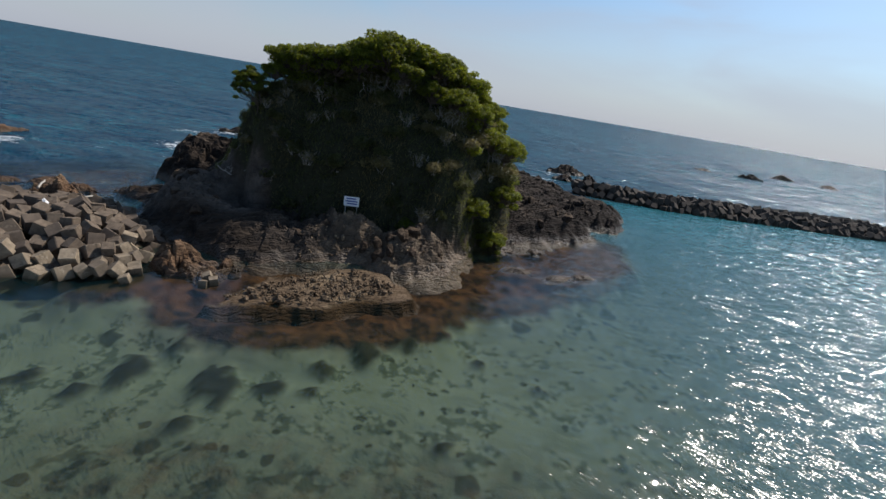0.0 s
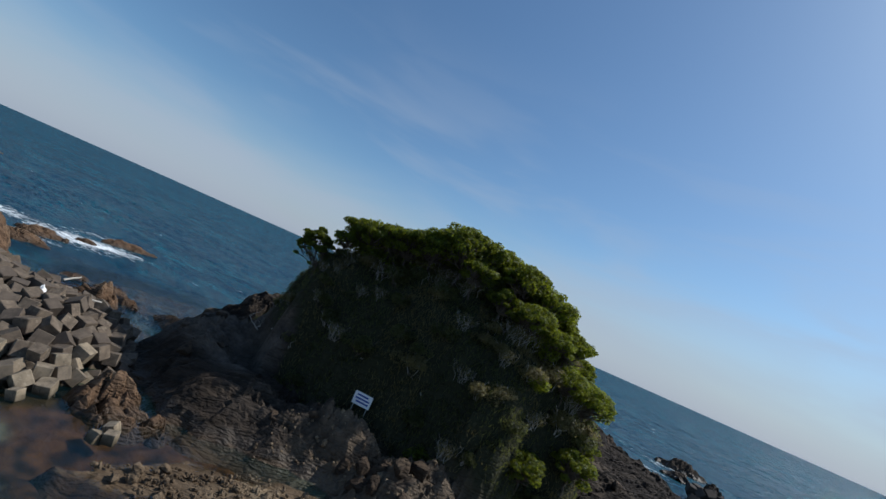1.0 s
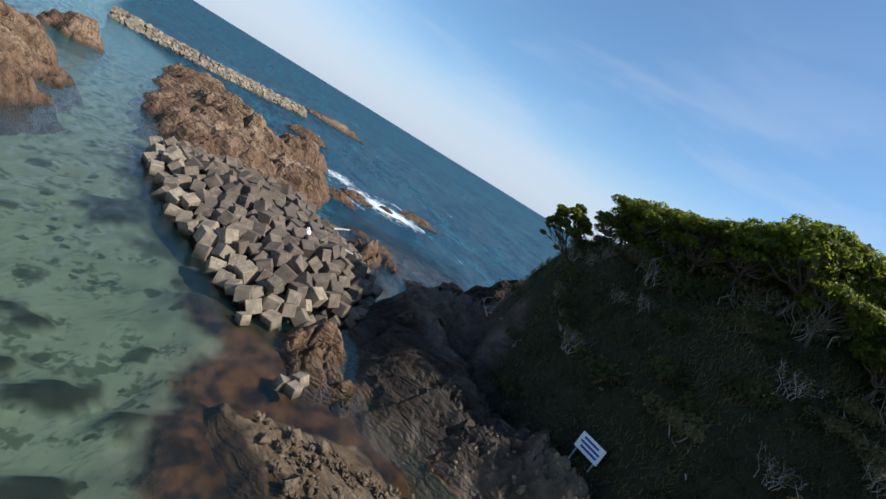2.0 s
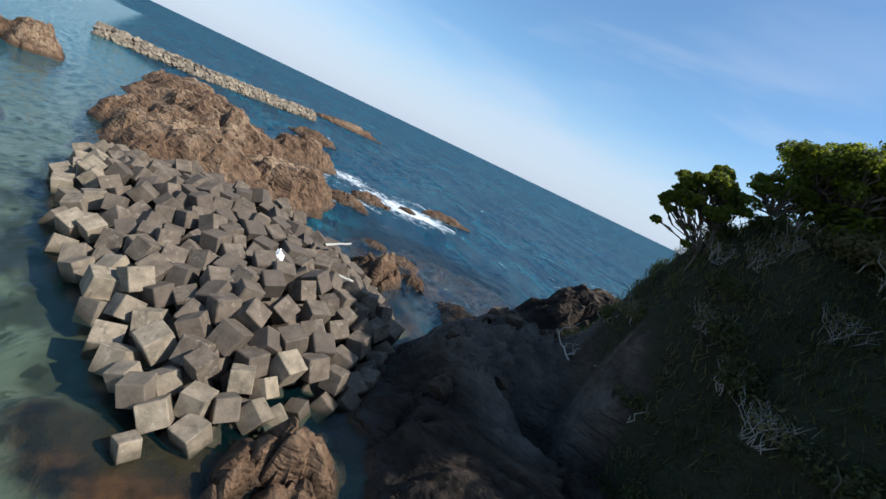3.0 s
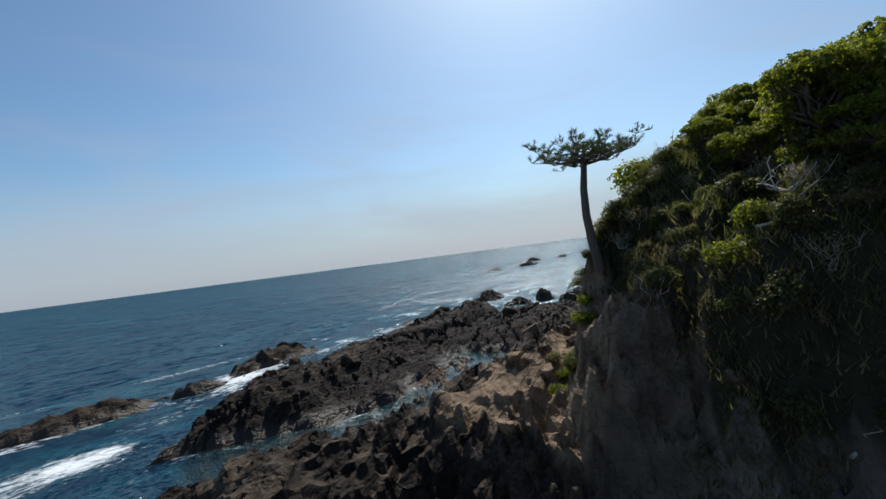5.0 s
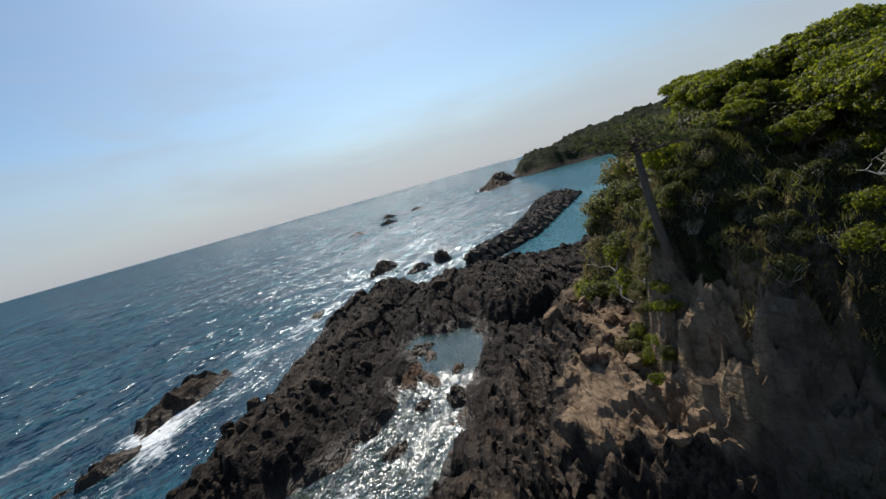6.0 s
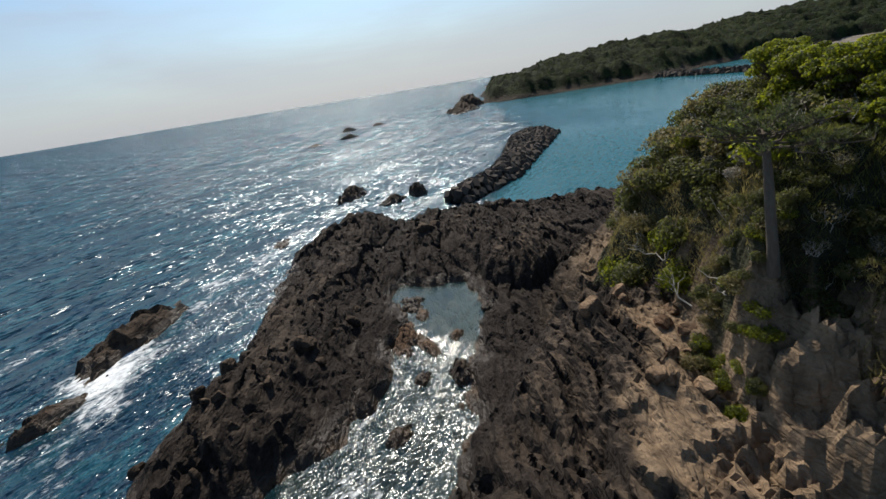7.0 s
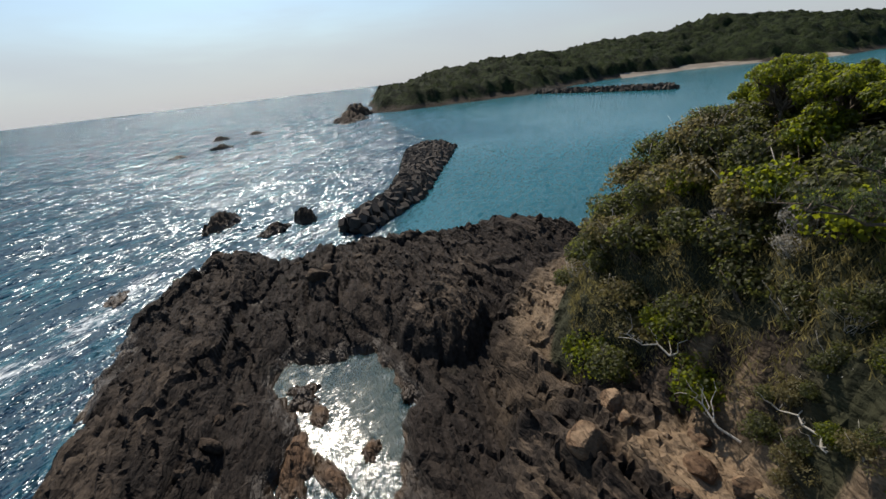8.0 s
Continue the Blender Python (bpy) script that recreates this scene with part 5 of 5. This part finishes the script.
# ---- the pine on the cliff ----
def pine(x, y):
    rnd = random.Random(77)
    z = island_z(x, y) - 0.3
    ob = tagged(new("pine_tree"), "lone dark pine with bare curved trunk and flat wind-swept crown", "tree")
    ob.location = (x, y, z)
    h = 17.1 - z
    wv, wf = [], []
    trunk = [(0, 0, 0), (-0.15, 0.15, h * 0.2), (-0.1, 0.35, h * 0.42), (0.15, 0.5, h * 0.62), (0.6, 0.65, h * 0.8), (1.15, 0.8, h * 0.92)]
    tube(wv, wf, trunk, [0.26, 0.22, 0.2, 0.18, 0.15, 0.1], 9)
    nv, nf = [], []
    for k in range(22):
        t = 2 * math.pi * k / 22 + rnd.uniform(-0.2, 0.2)
        far = rnd.uniform(1.0, 3.5)
        start = Vector(trunk[4]).lerp(Vector(trunk[5]), rnd.random())
        end = start + Vector((far * math.cos(t), far * math.sin(t), rnd.uniform(-0.4, 0.95)))
        limb = bent(rnd, start, end, 4, 0.1)
        tube(wv, wf, limb, [0.06, 0.05, 0.04, 0.03, 0.015], 5)
        for i in (2, 3, 4):
            for _ in range(5):
                tip = limb[i] + Vector((rnd.uniform(-0.55, 0.55), rnd.uniform(-0.55, 0.55), rnd.uniform(0.05, 0.5)))
                tube(wv, wf, [limb[i], tip], [0.018, 0.01], 3)
                for _ in range(34):
                    d = Vector((rnd.gauss(0, 0.6), rnd.gauss(0, 0.6), rnd.uniform(-0.1, 1.0))).normalized()
                    p = limb[i].lerp(tip, rnd.uniform(0.5, 1.0))
                    s = d.cross(Vector((0.3, 0.2, 1))).normalized() * 0.012
                    n = len(nv)
                    nv += [p - s, p + s, p + d * rnd.uniform(0.16, 0.28)]
                    nf.append((n, n + 1, n + 2))
    part("trunk", mesh_from("trunk", wv, wf, BARK, True), ob)
    part("needles", mesh_from("needles", nv, nf, NEEDLE), ob)


pine(-17.0, 58.0)


# ---- the notice board ----
def notice_board(x, y):
    z = island_z(x, y)
    ob = tagged(new("sign"), "white notice board with blue writing on two posts", "sign")
    ob.matrix_basis = Matrix.LocRotScale((x, y, z), Euler((0, 0, radians(8))), (1, 1, 1))

    def box(name, sx, sy, sz, at, mat, bev=0.008):
        bm = bmesh.new()
        bmesh.ops.create_cube(bm, size=1)
        bmesh.ops.scale(bm, vec=(sx, sy, sz), verts=bm.verts[:])
        bmesh.ops.bevel(bm, geom=bm.edges[:], offset=bev, segments=1, affect="EDGES")
        bmesh.ops.translate(bm, vec=at, verts=bm.verts[:])
        me = bpy.data.meshes.new(name)
        bm.to_mesh(me)
        bm.free()
        me.materials.append(mat)
        return me

    h = 4.2 - z
    part("board", box("board", 1.45, 0.04, 0.95, (0, 0, h), WHITE), ob)
    for sx in (-0.55, 0.55):
        part("post", box("post", 0.07, 0.07, h + 0.9, (sx, 0.06, h / 2 - 0.05), POST), ob)
    for k, (w, dz) in enumerate(((0.9, 0.27), (1.15, 0.02), (1.0, -0.22))):
        part("writing_bar", box("writing_bar", w, 0.012, 0.12, (-0.05 + 0.05 * k, -0.027, h + dz), BLUE, 0.003), ob, "row of blue writing")


notice_board(-7.7, 44.1)


# ---- bleached dead branches, driftwood, rags, rubble ----
def dead_branch(x, y, z, size, turn, seed, label="bleached bare branch lying among the scrub"):
    rnd = random.Random(seed)
    ob = tagged(new("dead_branch"), label, "branch", "bleached branches")
    ob.matrix_basis = Matrix.LocRotScale((x, y, z), Euler((0, 0, turn)), (1.25, 1.25, 1.25))
    wv, wf = [], []
    stem = bent(rnd, (0, 0, 0), (size, size * 0.2, size * 0.25), 6, 0.14)
    tube(wv, wf, stem, [0.04, 0.036, 0.032, 0.028, 0.023, 0.018, 0.01], 6)
    part("stem", mesh_from("stem", wv, wf, PALE_BARK, True), ob)
    for k in range(6):
        wv, wf = [], []
        a = stem[1 + k % 5]
        e = a + Vector((rnd.uniform(-0.3, 0.5), rnd.uniform(-0.4, 0.4), rnd.uniform(0.15, 0.6))) * size
        tube(wv, wf, bent(rnd, a, e, 4, 0.16), [0.022, 0.018, 0.015, 0.011, 0.005], 5)
        part("twig", mesh_from("twig", wv, wf, PALE_BARK, True), ob)


for k, (x, y, size, turn) in enumerate([(-21.6, 48.2, 2.0, -0.7), (-20.6, 46.4, 1.6, 1.2), (-20.4, 46.2, 1.7, 2.6), (-13.9, 61.0, 1.9, 0.4), (-10.0, 62.6, 1.8, 1.2), (-19.0, 46.0, 1.5, 0.9), (-9.6, 44.9, 1.4, 1.6), (-4.0, 45.2, 1.8, 2.4), (-16.0, 59.6, 1.3, 0.2), (-19.6, 50.3, 2.2, -0.9), (-19.0, 49.4, 1.6, 0.6)]):
    dead_branch(x, y, island_z(x, y) + 0.7, size, turn, 400 + k)


def drift_log(x, y, z, size, turn, lean, seed):
    rnd = random.Random(seed)
    wv, wf = [], []
    tube(wv, wf, bent(rnd, (0, 0, 0), (size, 0, 0), 5, 0.025), [0.09, 0.085, 0.08, 0.075, 0.07, 0.05], 8)
    ob = new("driftwood_log", mesh_from("driftwood_log", wv, wf, PALE_BARK, True))
    ob.matrix_basis = Matrix.LocRotScale((x, y, z), Euler((0, lean, turn)), (1, 1, 1))
    tagged(ob, "pale driftwood log caught on the concrete blocks", "driftwood", "driftwood")


drift_log(-31.8, 37.0, 2.9, 2.3, 2.1, -0.05, 1)
drift_log(-28.1, 36.7, 2.8, 1.0, 1.3, 0.06, 2)


def rag(x, y, z):
    """A torn white sheet thrown over a block."""
    n = 14
    t = np.linspace(-1, 1, n)
    u, v = np.meshgrid(t, t)
    w = 0.17 * (1 + 0.25 * vnoise(u * 2, v * 2, 81))
    zz = 0.2 - 0.2 * (u * u + v * v) + 0.22 * fbm(u * 2.2, v * 2.2, 3, 83)
    pos = np.stack([u * w, v * w * 1.5, zz], -1).reshape(-1, 3)
    ids = np.arange(n * n).reshape(n, n)
    quads = np.stack([ids[:-1, :-1], ids[:-1, 1:], ids[1:, 1:], ids[1:, :-1]], -1).reshape(-1, 4)
    ob = new("plastic_sheet", mesh_from("plastic_sheet", pos, quads, WHITE, True))
    thick = ob.modifiers.new("thick", "SOLIDIFY")
    thick.thickness = 0.012
    ob.location = (x, y, z)
    tagged(ob, "crumpled white plastic sheet caught on the concrete blocks", "plastic sheet")


rag(-28.4, 33.8, 2.95)


def boulder_mesh(seed, mat):
    """An angular broken rock."""
    rnd = random.Random(seed)
    bm = bmesh.new()
    bmesh.ops.create_icosphere(bm, subdivisions=3, radius=1)
    for _ in range(13):
        d = Vector((rnd.gauss(0, 1), rnd.gauss(0, 1), rnd.gauss(0, 1))).normalized()
        k = rnd.uniform(0.5, 0.85)
        for v in bm.verts:
            over = v.co.dot(d) - k
            if over > 0:
                v.co -= d * over * 0.94
    for v in bm.verts:
        v.co *= 1 + 0.06 * noise.noise(v.co * 3.0 + Vector((seed, 0, 0)))
    me = bpy.data.meshes.new("boulder")
    bm.to_mesh(me)
    bm.free()
    me.materials.append(mat)
    return me


BOULDERS = [boulder_mesh(500 + k, ROCK if k < 3 else TAN_ROCK) for k in range(6)]
rnd = random.Random(44)
ZONES = [(-24.5, 52, 3.5, 5, 26, 0), (-20, 59.5, 6, 3, 12, 3), (-10, 64, 7, 3, 16, 3), (-6, 40.5, 6, 3, 12, 0), (1, 42, 4, 3, 16, 0), (-24, 43, 4, 4, 18, 0), (14, 59, 8, 4, 20, 0), (-18, 87, 14, 4, 16, 0), (12, 95, 9, 10, 18, 0), (22, 74, 6, 8, 14, 0)]
for cx, cy, rx, ry, count, kind in ZONES:
    for _ in range(count):
        x, y = cx + rx * rnd.uniform(-1, 1), cy + ry * rnd.uniform(-1, 1)
        z = island_z(x, y)
        if z < 0.5 or float(hill(np.array(x), np.array(y))) > 6.5:
            continue
        # none lies where the rock falls away steeply
        if max(abs(island_z(x + 0.5, y) - island_z(x - 0.5, y)), abs(island_z(x, y + 0.5) - island_z(x, y - 0.5))) > 0.9:
            continue
        s = rnd.uniform(0.3, 0.75) * (1.7 if rnd.random() < 0.15 else 1)
        ob = new("boulder", BOULDERS[kind + rnd.randrange(3)])
        ob.matrix_basis = Matrix.LocRotScale((x, y, z + 0.1 * s), Euler((rnd.uniform(0, 6), rnd.uniform(0, 6), rnd.uniform(0, 6))), (s * rnd.uniform(0.9, 1.4), s, s * rnd.uniform(0.6, 0.9)))
        tagged(ob, "angular brown boulder lying on the rock shelf" if kind else "dark angular boulder lying on the rock shelf", "boulder", "boulders on the island")


def ground_cover():
    """Grass and low scrub over the knoll's slopes."""
    rnd = random.Random(91)
    sets = {0: ([], []), 1: ([], [])}
    made = 0
    while made < 42000:
        x, y = rnd.uniform(-25, 9), rnd.uniform(43, 67)
        h = float(hill(np.array(x), np.array(y)))
        if h < 0.6 or (x < -14.5 and y > 51 and h < 7.0 and (h < 2.0 or vnoise(x * 0.9, y * 0.9, 71) < 0.12)) or (x < -15.5 and y < 48.5 and float(inside(np.array(x), np.array(y), WEST_FOOT)) > 0) or (y > 58 and x < -8 and h < 4.5):
            made += 0.2
            continue
        z = island_z(x, y)
        lush = vnoise(x * 0.4, y * 0.4, 33) > (0.15 if y > 56 else -0.2)
        v, f = sets[0 if lush else 1]
        for _ in range(3):
            n = len(v)
            a = rnd.uniform(0, 6.3)
            s, w = rnd.uniform(0.15, 0.45), rnd.uniform(0.012, 0.04)
            ox, oy = rnd.uniform(-0.25, 0.25), rnd.uniform(-0.25, 0.25)
            v += [(x + ox - w * math.cos(a), y + oy - w * math.sin(a), z - 0.05), (x + ox + w * math.cos(a), y + oy + w * math.sin(a), z - 0.05), (x + ox + rnd.uniform(-0.3, 0.3), y + oy + rnd.uniform(-0.3, 0.3), z + s)]
            f.append((n, n + 1, n + 2))
        made += 1
    for k, mat in ((0, SHRUB), (1, DRY)):
        tagged(new("grass", mesh_from("grass", *sets[k], mat)), "low olive-green grass and scrub on the knoll" if k == 0 else "dry straw-coloured grass on the knoll's slopes", "grass", kind="stuff")


ground_cover()


def rubble():
    """Broken stones over the bar and the ledges."""
    rnd = random.Random(31)
    verts, faces = [], []
    bm = bmesh.new()
    bmesh.ops.create_icosphere(bm, subdivisions=1, radius=1)
    base, tri = np.array([v.co[:] for v in bm.verts]), [[v.index for v in f.verts] for f in bm.faces]
    bm.free()
    stones = []
    for k in range(5):
        me = mesh_from("stone", base * np.array([[rnd.uniform(0.65, 1.2)] for _ in base]) * (1.2, 0.9, 0.7), tri, BAR_ROCK)
        stones.append(me)
    made, loose = 0, 0
    bar = [(-13, 28.6), (-11, 32), (-8, 36), (-5, 37), (-1.2, 35), (-1.5, 33.6), (-7, 29.6)]
    while made < 800:
        x, y = rnd.uniform(-20, 5), rnd.uniform(28, 44)
        on_bar = float(inside(np.array(x), np.array(y), bar)) > 0.2
        z = 0.3 if on_bar else island_z(x, y)
        if not on_bar and (z < 0.4 or x < -10.5 or rnd.random() < 0.6):
            continue
        s = rnd.uniform(0.05, 0.17) * (2.6 if rnd.random() < 0.08 else 1)
        if on_bar and loose < 260:
            ob = new("stone", stones[loose % 5])
            ob.parent = BAR
            ob.matrix_basis = Matrix.LocRotScale((x, y, z - 0.3 * s), Euler((rnd.uniform(0, 6), rnd.uniform(0, 6), rnd.uniform(0, 6))), (s, s, s))
            loose += 1
            made += 1
            continue
        r = np.array(Euler((rnd.uniform(0, 6), rnd.uniform(0, 6), rnd.uniform(0, 6))).to_matrix())
        shape = base * np.array([[rnd.uniform(0.65, 1.2)] for _ in base]) * (1.2, 0.9, 0.7)
        at = len(verts)
        verts += list(shape @ r.T * s + (x, y, z - 0.3 * s))
        faces += [[i + at for i in f] for f in tri]
        made += 1
    tagged(new("rubble", mesh_from("rubble", verts, faces, BAR_ROCK)), "scattered broken brown stones on the bar and ledges", "stones", kind="stuff")


rubble()


# ---- the wooded headland far off ----
def headland():
    outline = [(306, 222), (330, 234), (420, 268), (700, 390), (1100, 560), (1300, 300), (1200, -300), (640, -330), (470, -160), (520, -60), (470, 22), (420, 60), (352, 96), (322, 140), (300, 190)]
    ax, ay = np.arange(285, 1000, 3.2), np.arange(-330, 480, 3.2)
    x, y = np.meshgrid(ax, ay)
    d = inside(x + 6 * fbm(x * 0.03, y * 0.03, 3, 61), y + 6 * fbm(x * 0.03, y * 0.03, 3, 62), outline)
    z = 13 * smooth(0, 20, d) + 34 * smooth(60, 420, d) + 12 * fbm(x * 0.009, y * 0.009, 3, 65) * smooth(10, 120, d) + np.where(d < 0, d, 0)
    z = z + 32 * np.exp(-(((x - 720) / 190) ** 2) - ((y + 200) / 130) ** 2) * smooth(0, 60, d)
    z = z + smooth(2, 12, d) * (5.0 * facets(x, y, 11.0, 3) + 3.0 * fbm(x * 0.2, y * 0.2, 3, 67))
    z = np.where(d > 0, np.maximum(z, 1.0), z)
    m = Nodes("far_woods")
    p = m.place()
    hz = m.add("ShaderNodeSeparateXYZ", {0: p}).outputs["Z"]
    col = m.mix(m.span(m.noise(p, 0.12, 5, 0.65), 0.35, 0.7), rgb(0.006, 0.011, 0.005), rgb(0.028, 0.04, 0.013))
    col = m.mix(m.span(m.math("ADD", hz, m.math("MULTIPLY", m.noise(p, 0.08, 4), 8.0)), 9.0, 5.5), col, rgb(0.055, 0.046, 0.036))
    n = m.bump(m.noise(p, 0.4, 5, 0.7), 1.0, 2.5)
    me = grid_mesh("headland", ax, ay, z, z > -4)
    me.materials.append(m.surface(col, 0.95, n, 0.1))
    tagged(new("headland", me), "long dark green wooded headland across the bay", "headland", kind="structure")


headland()


def beach():
    """The pale strand at the head of the bay, a sloping strip of sand and shingle."""
    line = [(468, 24), (492, -8), (508, -40), (512, -70), (500, -112), (472, -156)]
    pos, quads = [], []
    for i in range(51):
        f = i / 50 * (len(line) - 1)
        k = min(int(f), len(line) - 2)
        x, y = (line[k][c] + (line[k + 1][c] - line[k][c]) * (f - k) for c in (0, 1))
        w = 1.0 + 0.35 * float(vnoise(i * 0.3, 2.0, 91))
        pos += [(x - 20 * w, y, -0.9), (x - 9 * w, y, 0.5), (x + 2, y, 2.2), (x + 16, y, 4.2), (x + 30, y, 4.0)]
        if i:
            quads += [((i - 1) * 5 + j, i * 5 + j, i * 5 + j + 1, (i - 1) * 5 + j + 1) for j in range(4)]
    m = Nodes("strand_sand")
    p = m.place()
    col = m.mix(m.span(m.noise(p, 0.05, 5, 0.6), 0.35, 0.65), rgb(0.16, 0.14, 0.115), rgb(0.27, 0.24, 0.2))
    ob = new("beach", mesh_from("beach", pos, quads, m.surface(col, 0.95, m.bump(m.noise(p, 0.6, 4), 0.5, 0.2), 0.1), True))
    tagged(ob, "pale strand of sand and shingle at the head of the bay", "beach", kind="structure")


beach()
for k, (cx, cy, rx, ry, deg, h) in enumerate([(290, 224, 20, 9, 20, 7.0), (268, 219, 17, 7, 25, 4.6), (244, 212, 12, 6, 30, 3.0), (232, 202, 10, 5, 20, 2.2), (252, 204, 12, 5, 15, 2.6)]):
    sea_rock(cx, cy, rx, ry, deg, h, "dark low rocks off the headland's point", 120 + k)
